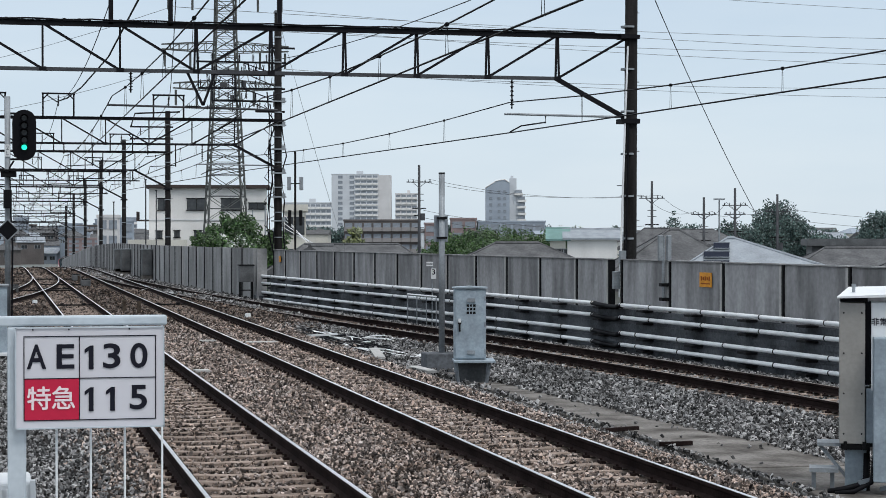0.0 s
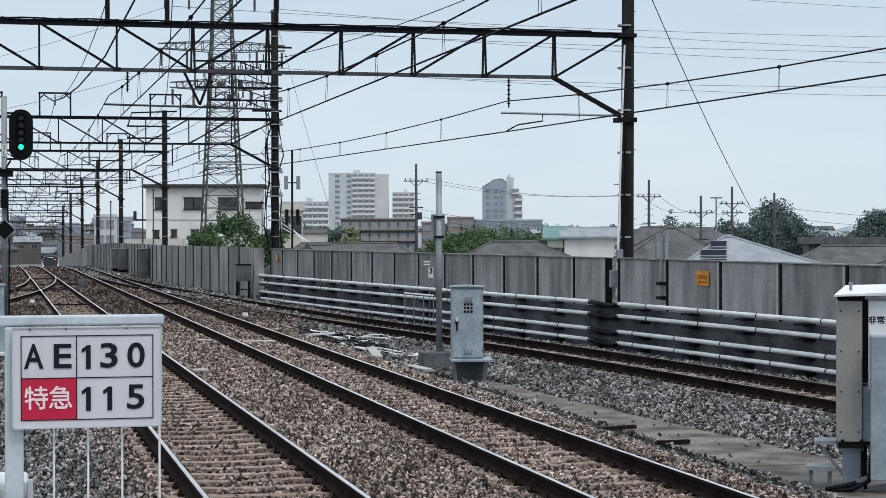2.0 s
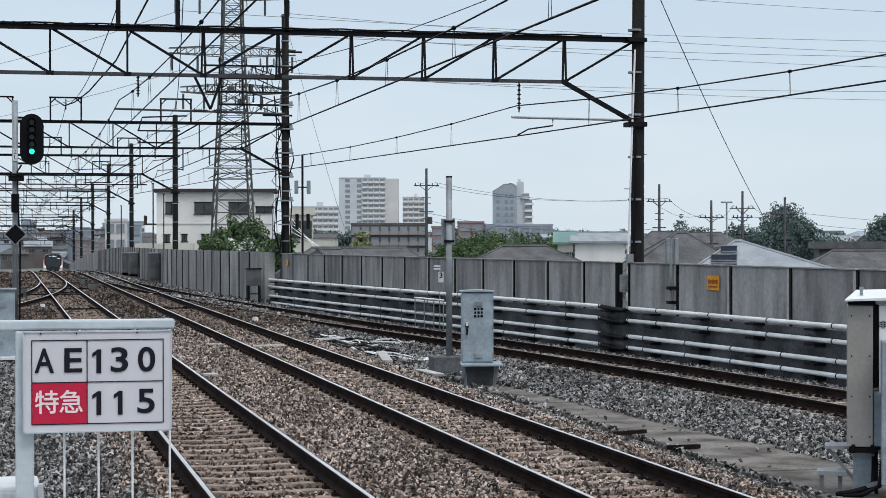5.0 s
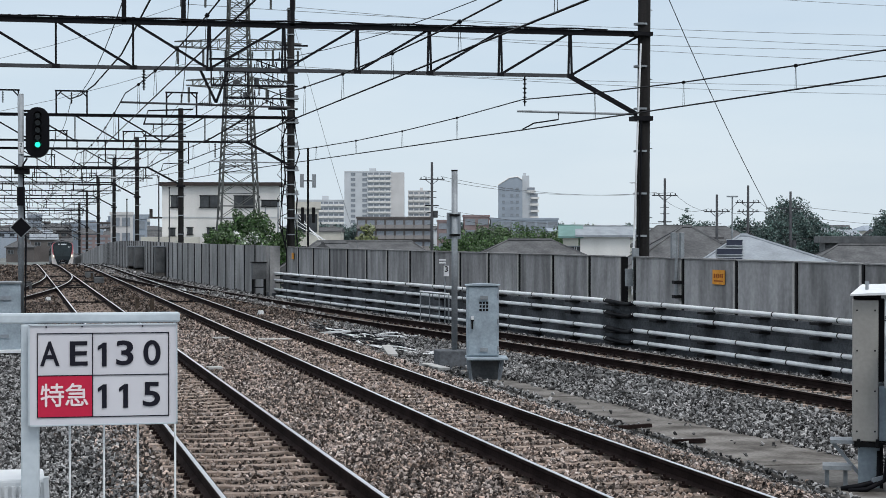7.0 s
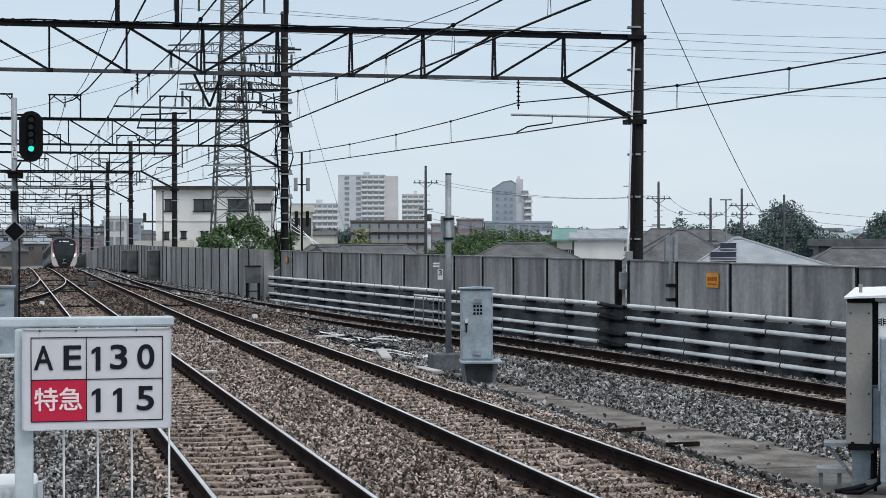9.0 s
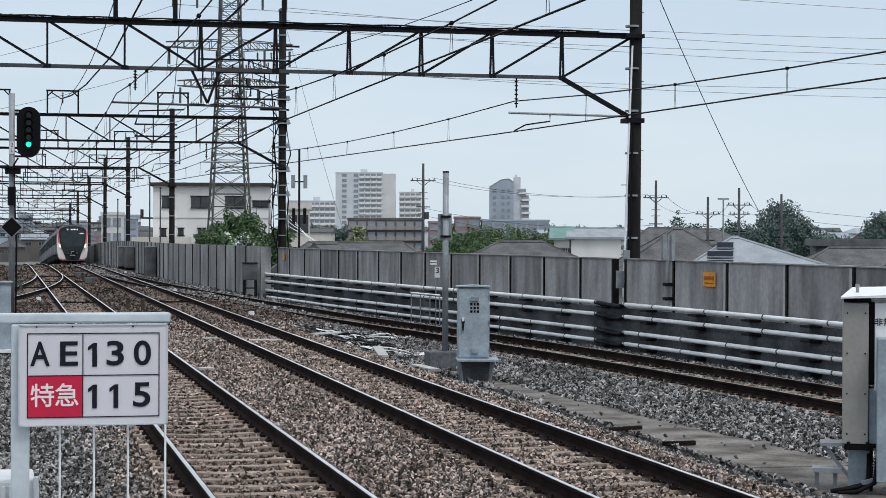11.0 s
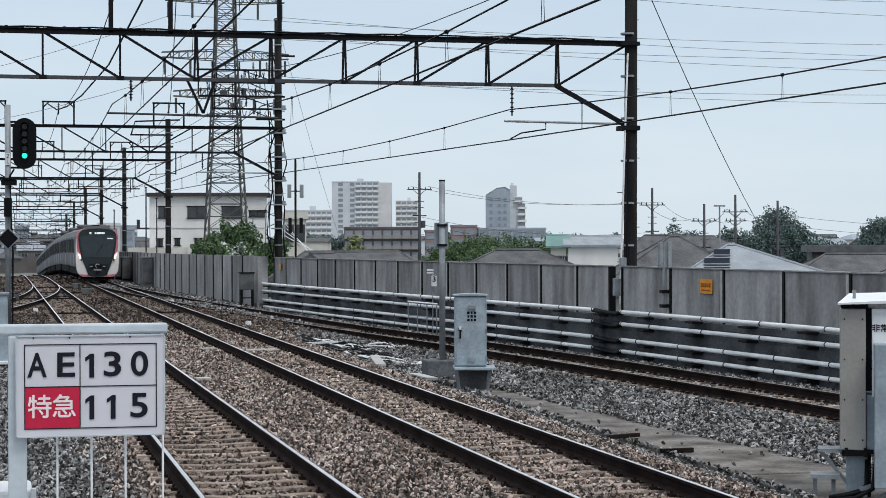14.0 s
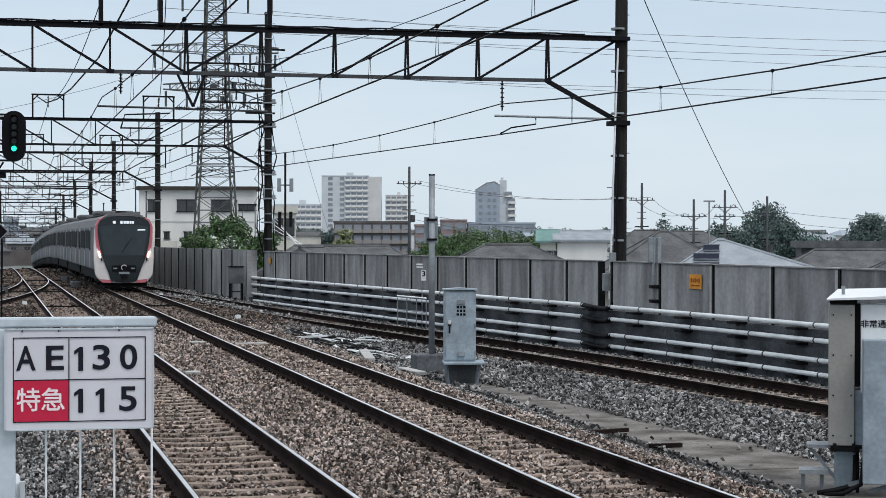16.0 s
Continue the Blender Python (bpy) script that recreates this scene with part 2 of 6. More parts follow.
# ---- mesh building ----
class Geo:
    """Collects boxes, tubes, sheets and sweeps into one mesh."""

    def __init__(self):
        self.v, self.f = [], []

    def add(self, vs, fs):
        o = len(self.v)
        self.v += [tuple(p) for p in vs]
        self.f += [tuple(i + o for i in q) for q in fs]
        return self

    def box(self, c, s, turn=0.0, m=None):
        m = (m or Matrix()) @ pose(*c, 0, 0, turn)
        x, y, z = (k / 2 for k in s)
        vs = [m @ Vector((i * x, j * y, k * z)) for i in (-1, 1) for j in (-1, 1) for k in (-1, 1)]
        return self.add(vs, [(0, 1, 3, 2), (4, 6, 7, 5), (0, 4, 5, 1), (2, 3, 7, 6), (0, 2, 6, 4), (1, 5, 7, 3)])

    def tube(self, p, q, r, r2=None, n=8, cap=True):
        p, q = Vector(p), Vector(q)
        r2 = r if r2 is None else r2
        rot = (q - p).to_track_quat("Z", "Y").to_matrix()
        vs = []
        for c, k in ((p, r), (q, r2)):
            vs += [c + rot @ Vector((k * math.cos(a), k * math.sin(a), 0)) for a in (2 * math.pi * i / n for i in range(n))]
        fs = [(i, (i + 1) % n, n + (i + 1) % n, n + i) for i in range(n)]
        if cap:
            fs += [tuple(range(n - 1, -1, -1)), tuple(range(n, 2 * n))]
        return self.add(vs, fs)

    def bar(self, p, q, w, h):
        """A straight bar of rectangular section, w across and h high."""
        p, q = Vector(p), Vector(q)
        d = (q - p).normalized()
        side = d.cross(Vector((0, 0, 1)))
        side = side.normalized() if side.length > 1e-4 else Vector((1, 0, 0))
        up = side.cross(d)
        vs = [c + side * (i * w / 2) + up * (j * h / 2) for c in (p, q) for i, j in ((-1, -1), (1, -1), (1, 1), (-1, 1))]
        return self.add(vs, [(0, 1, 5, 4), (1, 2, 6, 5), (2, 3, 7, 6), (3, 0, 4, 7), (3, 2, 1, 0), (4, 5, 6, 7)])

    def line(self, pts, r, n=4):
        """A round wire or pipe along points."""
        pts = [Vector(p) for p in pts]
        vs, fs = [], []
        for i, p in enumerate(pts):
            d = (pts[min(i + 1, len(pts) - 1)] - pts[max(i - 1, 0)]).normalized()
            a = d.cross(Vector((0, 0, 1)))
            a = a.normalized() if a.length > 1e-3 else Vector((1, 0, 0))
            b = a.cross(d)
            vs += [p + a * (r * math.cos(t)) + b * (r * math.sin(t)) for t in (2 * math.pi * k / n for k in range(n))]
        for i in range(len(pts) - 1):
            fs += [(i * n + k, i * n + (k + 1) % n, (i + 1) * n + (k + 1) % n, (i + 1) * n + k) for k in range(n)]
        fs += [tuple(range(n - 1, -1, -1)), tuple(range((len(pts) - 1) * n, len(pts) * n))]
        return self.add(vs, fs)

    def sweep(self, prof, pts):
        """A closed section (across, up) carried along points, upright."""
        pts = [Vector(p) for p in pts]
        n, vs, fs = len(prof), [], []
        for i, p in enumerate(pts):
            d = pts[min(i + 1, len(pts) - 1)] - pts[max(i - 1, 0)]
            d.z = 0
            a = d.normalized().cross(Vector((0, 0, 1)))
            vs += [p + a * u + Vector((0, 0, w)) for u, w in prof]
        for i in range(len(pts) - 1):
            fs += [(i * n + k, i * n + (k + 1) % n, (i + 1) * n + (k + 1) % n, (i + 1) * n + k) for k in range(n)]
        fs += [tuple(range(n - 1, -1, -1)), tuple(range((len(pts) - 1) * n, len(pts) * n))]
        return self.add(vs, fs)

    def prism(self, outline, y0, y1):
        """An outline in x, z drawn out from y0 to y1."""
        n = len(outline)
        vs = [(x, y0, z) for x, z in outline] + [(x, y1, z) for x, z in outline]
        fs = [(i, (i + 1) % n, n + (i + 1) % n, n + i) for i in range(n)] + [tuple(range(n - 1, -1, -1)), tuple(range(n, 2 * n))]
        return self.add(vs, fs)

    def mesh(self, name, material=None, smooth=False):
        me = bpy.data.meshes.new(name)
        me.from_pydata(self.v, [], self.f)
        bm = bmesh.new()
        bm.from_mesh(me)
        bmesh.ops.recalc_face_normals(bm, faces=bm.faces)
        bm.to_mesh(me)
        bm.free()
        if smooth:
            me.polygons.foreach_set("use_smooth", [True] * len(me.polygons))
        if material:
            me.materials.append(material)
        return me


def part(name, geo, material, parent=None, label="", smooth=False, bevel=0.0, at=None):
    """One mesh object, under a thing or under a part."""
    me = geo if isinstance(geo, bpy.types.Mesh) else geo.mesh(name, material, smooth)
    ob = new(name, me)
    if bevel:
        b = ob.modifiers.new("edge", "BEVEL")
        b.width, b.segments, b.limit_method = bevel, 2, "ANGLE"
    if parent is not None:
        ob.parent = parent
    if at is not None:
        ob.matrix_basis = at
    return tagged(ob, label) if label else ob


def thing(name, label, category, at=None, group="", kind=""):
    ob = new(name)
    ob.empty_display_size = 0.2
    if at is not None:
        ob.matrix_basis = at
    return tagged(ob, label, category, group, kind)


def text_mesh(words, size, depth=0.002, bold=0.0, spacing=1.0):
    cu = bpy.data.curves.new("lettering", "FONT")
    cu.body, cu.size, cu.extrude, cu.offset, cu.space_character = words, size, depth, bold, spacing
    cu.align_x, cu.align_y = "CENTER", "CENTER"
    ob = new("lettering", cu)
    me = bpy.data.meshes.new_from_object(ob.evaluated_get(bpy.context.evaluated_depsgraph_get()))
    bpy.data.objects.remove(ob)
    return me


# ---- alignment of the line ----
TRACK1, TRACK2, TRACK0 = 2.68, 6.25, -4.2


def curve_x(y):
    """The line bends to the right past 265 m."""
    return max(0.0, y - 265.0) ** 2 / 2170.0


def level(y):
    """Rail level: flat, then over a crest and down."""
    if y < 135:
        return 0.0
    if y < 215:
        return -((y - 135) ** 2) * 0.0275 / 160
    return max(-1.1 - 0.0275 * (y - 215), -5.4)


def lerp_table(table, y):
    ys, xs = zip(*table)
    return float(np.interp(y, ys, xs))


T3 = ((0, 14.6), (20, 14.45), (28, 14.25), (36, 13.75), (42, 13.3), (47.5, 12.8), (55, 11.9), (62, 11.0), (70, 10.05), (77, 9.25), (86, 8.35), (95, 7.55), (104, 6.95), (113, 6.5), (122, TRACK2))
WALL = ((0, 17.2), (20, 17.1), (30, 16.9), (36, 16.6), (47.5, 15.6), (62, 13.9), (76, 12.3), (90, 11.0), (107, 9.75), (125, 9.25), (150, 9.1), (265, 9.1))


def smooth_table(table, y, w=4.0):
    return sum(lerp_table(table, y + d) for d in (-w, -w / 2, 0, w / 2, w)) / 5


def t3_x(y):
    return smooth_table(T3, y)


def t3_z(y):
    return -0.24 * (1 - min(1.0, max(0.0, (y - 62) / 45)))


def wall_x(y):
    return smooth_table(WALL, y) + curve_x(y)


def ground_z(x, y):
    """Top of the ballast bed."""
    z = level(y) - 0.235
    c3 = t3_x(y)
    fade = 1 - min(1.0, max(0.0, (y - 44) / 16))
    if y < 125 and x > 7.8:
        k3 = min(1.0, max(0.0, (x - 9) / 2))
        z += t3_z(y) * k3
        lo = min(1.0, max(0.0, (x - 8.0) / 1.2))
        hi = min(1.0, max(0.0, (c3 - 1.35 - x) / max(0.3, c3 - 1.35 - 10.75)))
        z -= 0.36 * fade * min(lo, hi) * (1 - 0.5 * k3)
    return z


# ---- ground and structure ----
def town_ground():
    g = Geo()
    g.add([(-3000, -600, -6.5), (4200, -600, -6.5), (4200, 4600, -6.5), (-3000, 4600, -6.5)], [(0, 1, 2, 3)])
    tagged(part("ground", g, M_EARTH), "green-grey town ground reaching the horizon below the railway", "ground", kind="structure")


def track_bed():
    ys = [-12 + 1.0 * i for i in range(150)] + [138 + 4 * i for i in range(106)]
    nx = 70
    g = Geo()
    vs, fs = [], []
    for y in ys:
        x0, x1 = -13.0 + curve_x(y), wall_x(y) + 0.25
        for i in range(nx + 1):
            x = x0 + (x1 - x0) * i / nx
            vs.append((x, y, ground_z(x, y) + 0.03 * noise.noise((x * 0.9, y * 0.9, 0)) - 0.03))
    for j in range(len(ys) - 1):
        for i in range(nx):
            a = j * (nx + 1) + i
            fs.append((a, a + 1, a + nx + 2, a + nx + 1))
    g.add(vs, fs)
    tagged(part("track_bed", g, M_BALLAST), "brown crushed-stone bed under the railway tracks, near black with painted gap shade", "ballast", kind="structure")
    g = Geo()
    pts = [(-13.2 + curve_x(y), y, level(y)) for y in range(-12, 440, 6)]
    g.sweep([(-0.15, 0.6), (0.15, 0.6), (0.15, -8), (-0.15, -8)], pts)
    tagged(part("wall_west", g, M_CONC), "plain concrete parapet wall along the railway", "wall", kind="structure")


def octa_stones(name, material, spots, label):
    """Angular stones, one joined mesh; spots are x, y, z, size."""
    n = len(spots)
    rng = np.random.default_rng(5)
    base = 0.66 * np.array([(x, y, z) for x in (-1, 1) for y in (-1, 1) for z in (-1, 1)], float)
    tri = np.array([(0, 1, 3), (0, 3, 2), (4, 6, 7), (4, 7, 5), (0, 4, 5), (0, 5, 1), (2, 3, 7), (2, 7, 6), (0, 2, 6), (0, 6, 4), (1, 5, 7), (1, 7, 3)])
    sp = np.array(spots)
    v = base[None] * rng.uniform(0.55, 1.2, (n, 8, 1)) + rng.normal(0, 0.13, (n, 8, 3))
    v = v * rng.uniform((0.9, 0.55, 0.32), (1.75, 1.05, 0.7), (n, 3))[:, None, :]
    q = rng.normal(size=(n, 4))
    q /= np.linalg.norm(q, axis=1)[:, None]
    w, x, y, z = q.T
    R = np.stack([1 - 2 * (y * y + z * z), 2 * (x * y - z * w), 2 * (x * z + y * w), 2 * (x * y + z * w), 1 - 2 * (x * x + z * z), 2 * (y * z - x * w),
                  2 * (x * z - y * w), 2 * (y * z + x * w), 1 - 2 * (x * x + y * y)], 1).reshape(n, 3, 3)
    v = np.einsum("nij,nkj->nki", R, v) * sp[:, None, 3:4] + sp[:, None, :3]
    t = (tri[None] + 8 * np.arange(n)[:, None, None]).reshape(-1)
    me = bpy.data.meshes.new(name)
    me.vertices.add(8 * n)
    me.vertices.foreach_set("co", v.reshape(-1))
    me.loops.add(len(t))
    me.loops.foreach_set("vertex_index", t.astype(np.int32))
    me.polygons.add(12 * n)
    me.polygons.foreach_set("loop_start", np.arange(0, 36 * n, 3, dtype=np.int32))
    me.update(calc_edges=True)
    me.shade_flat()
    me.materials.append(material)
    return tagged(part(name, me, material), label, "ballast", kind="stuff")


def ballast_stones():
    rng = np.random.default_rng(11)
    brown, grey, dark_brown = [], [], []
    y = 15.0
    while y < 235:
        dy = 0.5 if y < 122 else 2.0
        size = 0.0195 + 0.00042 * (y - 15) + 0.0002 * max(0, y - 60)
        dens = 0.62 / (size * size * 3.4) * (1.0 if y < 62 else 0.6 if y < 122 else 0.35)
        xl, xr = max(-2.5, -0.01 * y - 0.6), min(y * 0.475 + 0.5, wall_x(y) - 0.4)
        n = int(dens * dy * (xr - xl))
        for x, yy, k in zip(rng.uniform(xl, xr, n), rng.uniform(y, y + dy, n), rng.uniform(0.65, 1.5, n)):
            skip, lift = False, 0.0
            for c in (TRACK1, TRACK2):
                if abs(abs(x - c) - 0.75) < 0.10:
                    skip = True
                if abs(x - c) < 1.1 and abs((yy + 0.3) % 0.6 - 0.3) < (0.08 if c == TRACK1 else 0.10):
                    skip = skip or rng.random() < (0.93 if c == TRACK1 else 0.6)
                    lift = 0.035
                elif abs(x - c) < 1.1:
                    lift = 0.012
            d3 = abs(x - t3_x(yy))
            if abs(d3 - 0.75) < 0.10 or (d3 < 1.15 and abs((yy + 0.3) % 0.6 - 0.3) < 0.12 and rng.random() < 0.7):
                skip = True
            edge = 0.22 * noise.noise((yy * 0.7, 3.1, 0.0)) + 0.1 * noise.noise((yy * 2.3, 9.0, 0.0))
            if 9.42 + edge * 0.6 + 0.004 * (yy - 24) < x < lerp_table(((20, 11.4), (24, 11.0), (28, 10.68), (32, 10.36), (38, 10.02), (42, 9.8)), yy) + edge and yy < 42 and rng.random() < 0.995:
                skip = True
            if skip:
                continue
            # Most stones between the rails of track 1 take the darker stone.
            if abs(x - TRACK1) < 0.66 and rng.random() < 0.6:
                dark_brown.append((x, yy, ground_z(x, yy) + 0.005 + lift, size * k))
                continue
            z = ground_z(x, yy) + 0.012 + lift + rng.uniform(-0.012, 0.022)
            if 9.35 < x < 11.05 and yy < 43:
                z = max(z, -0.53 + rng.uniform(-0.01, 0.03))
            lim = 8.6 + rng.normal(0, 0.35) if yy < 60 else t3_x(yy) - 1.6 + rng.normal(0, 0.3)
            grime = x < 1.25 + rng.normal(0, 0.3)
            outer = x > lim
            (dark_brown if yy > 58 + rng.normal(0, 4) and x < lim + 1 else grey if outer or grime else brown).append((x, yy, z, size * k * (1.22 if outer else 1.0)))
        y += dy
    octa_stones("brown_ballast_stones", M_STONE, brown, "rust-brown crushed ballast stones around the main tracks")
    octa_stones("stained_ballast_stones", M_OSTONE, dark_brown, "dark brown ballast stones between the rails of track 1, oil-stained around the distant points")
    octa_stones("grey_ballast_stones", M_GSTONE, grey, "dark grey crushed ballast stones beside the outer track")


RAIL_SECTION = [(-0.034, 0), (0.034, 0), (0.036, -0.03), (0.012, -0.05), (0.01, -0.125), (0.07, -0.153), (-0.07, -0.153), (-0.01, -0.125), (-0.012, -0.05), (-0.036, -0.03)]


def rail(path, parent, top):
    body = part("rail", Geo().sweep(RAIL_SECTION, path), M_RUST, parent, "rusty brown steel rail")
    part("running_surface", Geo().sweep([(-0.023, 0.004), (0.023, 0.004), (0.023, -0.002), (-0.023, -0.002)], path), top, body, "polished bright rail head")


def offset_path(fx, fz, y0, y1, off):
    out, y = [], y0
    while y <= y1 + 1e-6:
        d = Vector((fx(y + 0.5) - fx(y - 0.5), 1.0))
        d.normalize()
        out.append((fx(y) + off * d.y, y - off * d.x, fz(y)))
        y += 2.0
    return out


def sleeper_mesh():
    g = Geo()
    prof = [(-0.12, -0.16), (0.12, -0.16), (0.095, 0.0), (-0.095, 0.0)]
    secs = ((-1.0, 0.0), (-0.5, 0.0), (-0.3, -0.012), (0.3, -0.012), (0.5, 0.0), (1.0, 0.0))
    vs = [(x, u, w + (dz if w == 0 else 0)) for x, dz in secs for u, w in prof]
    fs = [(i * 4 + k, i * 4 + (k + 1) % 4, i * 4 + 4 + (k + 1) % 4, i * 4 + 4 + k) for i in range(5) for k in range(4)]
    return g.add(vs, fs + [(3, 2, 1, 0), (20, 21, 22, 23)]).mesh("sleeper", M_SLEEPER)


def clip_mesh():
    g = Geo()
    for s in (-1, 1):
        g.box((s * 0.095, 0, 0.015), (0.07, 0.11, 0.035)).tube((s * 0.1, 0, 0.02), (s * 0.1, 0, 0.065), 0.016, n=6)
    return g.mesh("rail_clip", M_RUST)


def railway_track(name, fx, fz, y0, y1, near, label, top):
    t = thing(name, label, "railway track", group="railway tracks", kind="structure")
    for off in (-0.75, 0.75):
        rail(offset_path(fx, fz, y0, y1, off), t, top)
    sm, cm = sleeper_mesh(), clip_mesh()
    rest = Geo()
    y = math.ceil(y0 / 0.6) * 0.6
    while y < y1:
        turn = -math.degrees(math.atan2(fx(y + 0.5) - fx(y - 0.5), 1))
        m = pose(fx(y), y, fz(y) - 0.185, 0, 0, turn)
        if near[0] < y < near[1]:
            part("sleeper", sm, None, t, at=m)
            for off in (-0.75, 0.75):
                part("rail_clip", cm, None, t, at=m @ pose(off, 0, 0.002))
        elif y < 190:
            rest.box((0, 0, -0.08), (2.0, 0.2, 0.16), m=m)
        y += 0.6
    tagged(part("far_sleepers", rest, M_SLEEPER, t), kind="stuff")


def all_tracks():
    railway_track("track_1", lambda y: TRACK1 + curve_x(y), level, 4, 548, (16, 62), "straight railway track with polished rails on concrete sleepers", M_RAILTOP)
    railway_track("track_2", lambda y: TRACK2 + curve_x(y), level, 4, 548, (16, 62), "railway track with polished rails in brown ballast", M_RAILTOP)
    railway_track("track_3", t3_x, t3_z, 10, 121, (24, 62), "rusty outer track curving along the concrete wall", M_DULLTOP)
    railway_track("track_4", lambda y: TRACK0 + curve_x(y), level, 30, 548, (30, 30), "railway track beyond the signal post", M_RAILTOP)

    def cross_x(y):
        return float(np.interp(y, (44, 56, 66, 74, 82, 90, 98, 106, 114, 122), (-4.2, -3.5, -2.05, -0.75, 0.35, 1.25, 1.9, 2.35, 2.6, TRACK1)))
    railway_track("crossover_track", lambda y: sum(cross_x(y + d) for d in (-4, -2, 0, 2, 4)) / 5, lambda y: level(y) + 0.001, 44, 118, (44, 44), "curved crossover rails joining two tracks at the points", M_RAILTOP)


def pipe_wall():
    w = thing("wall_east", "weathered grey concrete panel wall beside the outer track", "wall", kind="structure")
    # upper panels between dark steel posts
    ys = [47.1 - 2.88 * i for i in range(11, -1, -1)]
    ys += [47.9] + [81.0 - 2.58 * i for i in range(12, -1, -1)] + [83.2]
    for a, b in zip(ys[:-1], ys[1:]):
        if b - a < 1.5:
            continue
        p, q = Vector((wall_x(a), a, 0)), Vector((wall_x(b), b, 0))
        d = q - p
        m = Matrix.Translation((p + q) / 2) @ pose(0, 0, 0, 0, 0, -math.degrees(math.atan2(d.x, d.y)))
        L = d.length - 0.11
        g = Geo().box((0.06, 0, 0.7), (0.12, L, 2.34))
        ob = part("panel", g, M_CONC, w, at=m, bevel=0.012)
        part("panel_edge", Geo().box((-0.008, -(L / 2 - 0.05), 0.7), (0.03, 0.10, 2.3)), M_EDGE, ob)
        part("cap", Geo().box((0.05, 0, 1.885), (0.18, L, 0.03)), M_CONCD, ob)
    for y in ys:
        part("post", Geo().box((wall_x(y) + 0.06, y, 0.65), (0.17, 0.10, 2.45)), M_POST, w, "dark steel wall post")
    # lower dark face
    pts = [(wall_x(y) + 0.12, y, 0) for y in np.arange(10, 85, 1.5)]
    part("lower_wall", Geo().sweep([(-0.20, 0.62), (0.1, 0.62), (0.1, -7), (-0.20, -7)], pts), M_DARKW, w, "dark stained lower wall")
    # pale grey pipes with black brackets
    for z, stop in ((0.73, 84.6), (0.42, 84.6), (0.02, 84.6), (-0.27, 84.6)):
        for y0, y1 in ((14, 46.6), (48.3, stop)):
            ys2 = list(np.arange(y0, y1, 1.5)) + [y1]
            part("pipe", Geo().line([(wall_x(y) - 0.26, y, z) for y in ys2], 0.052, 10), M_PIPE, w, "white painted cable pipe", smooth=True)
            gap = 2.9 if z > 0.3 else 2.42
            y = (44.8 if z > 0.3 else 45.6) - gap * 15
            while y < y1 - 0.2:
                e = 0.022
                if y > y0 + 0.2:
                    part("pipe_joint", Geo().line([(wall_x(y - e) - 0.26, y - e, z), (wall_x(y + e) - 0.26, y + e, z)], 0.058, 10), M_POST, w, "dark ring joint")
                y += gap
        part("pipe_bend", Geo().line([(wall_x(46.5) - 0.26, 46.5, z), (wall_x(46.9) - 0.22, 46.9, z - 0.05), (wall_x(47.3) - 0.15, 47.3, z - 0.07), (wall_x(47.8) - 0.20, 47.8, z - 0.05), (wall_x(48.4) - 0.26, 48.4, z)], 0.06, 10), M_BLACK, w, "black flexible pipe joint", smooth=True)
    y = 15.0
    while y < 84:
        g = Geo()
        for z in (0.62, 0.31, -0.09, -0.38):
            g.box((wall_x(y) - 0.2, y, z), (0.28, 0.5, 0.05))
        part("bracket", g, M_POST, w, "black pipe bracket")
        y += 2.75
    for z in (0.6, 0.26, -0.12):
        part("ledge", Geo().sweep([(-0.11, 0.0), (0.0, 0.0), (0.0, -0.12), (-0.11, -0.12)], [(wall_x(y), y, z) for y in np.arange(14, 85, 2)]), M_DARKW, w)

    # far wall, nearer to the track, of narrow dark-jointed panels
    f = thing("wall_far_east", "grey concrete panel wall with dark joints along the curve", "wall", kind="structure")
    y = 85.3
    k = 0
    while y < 330:
        y2 = y + 2.35
        p, q = Vector((wall_x(y) - 0.42, y, level(y))), Vector((wall_x(y2) - 0.42, y2, level(y2)))
        d = q - p
        m = Matrix.Translation((p + q) / 2) @ pose(0, 0, 0, 0, 0, -math.degrees(math.atan2(d.x, d.y)))
        g = Geo().box((0.08, 0, 0.6), (0.16, d.length - 0.11, 2.66))
        if y < 190:
            part("panel", g, M_CONCD, f, at=m)
            part("joint", Geo().box((0.05, d.length / 2, 0.6), (0.16, 0.13, 2.66)), M_POST, f, at=m)
        else:
            part("panel", Geo().box((0.08, 0, 0.6), (0.16, d.length - 0.1, 2.66)), M_CONCD, f, at=m)
        y = y2
        k += 1
    part("footing", Geo().sweep([(-0.3, -0.15), (0.0, -0.15), (0.0, -7), (-0.3, -7)], [(wall_x(y) - 0.1, y, level(y)) for y in range(84, 336, 4)]), M_DARKW, f)
    part("end_post", Geo().box((wall_x(84.4) - 0.25, 84.45, 0.55), (0.45, 0.3, 2.75)), M_CONCD, f)


def concrete_path():
    w = thing("cable_trough_path", "worn concrete slab path between the tracks", "path", kind="structure")
    for i in range(8):
        y = 14.6 + 3.6 * i
        part("slab", Geo().box((10.2 + 0.02 * math.sin(i * 2.3), y, -0.59 - 0.006 * (i % 3)), (1.6, 3.58, 0.1), turn=0.4 * math.sin(i * 1.7)), M_CONC2, w, bevel=0.012)


def platform():
    g = Geo().box((0.2, -3.6, 0.55), (5.2, 19.9, 1.1)).box((0.2, -3.6, 1.135), (5.3, 20.0, 0.08))
    ob = part("platform", g, M_PLAT, bevel=0.02)
    ob.location.x = -2.2
    tagged(ob, "concrete platform end under the white fence", "platform", kind="structure")


# ---- overhead line ----
GANTRY_Y = (47.6, 84.0, 114.0, 148.0, 182.0, 216.0, 250.0, 285.0, 320.0)


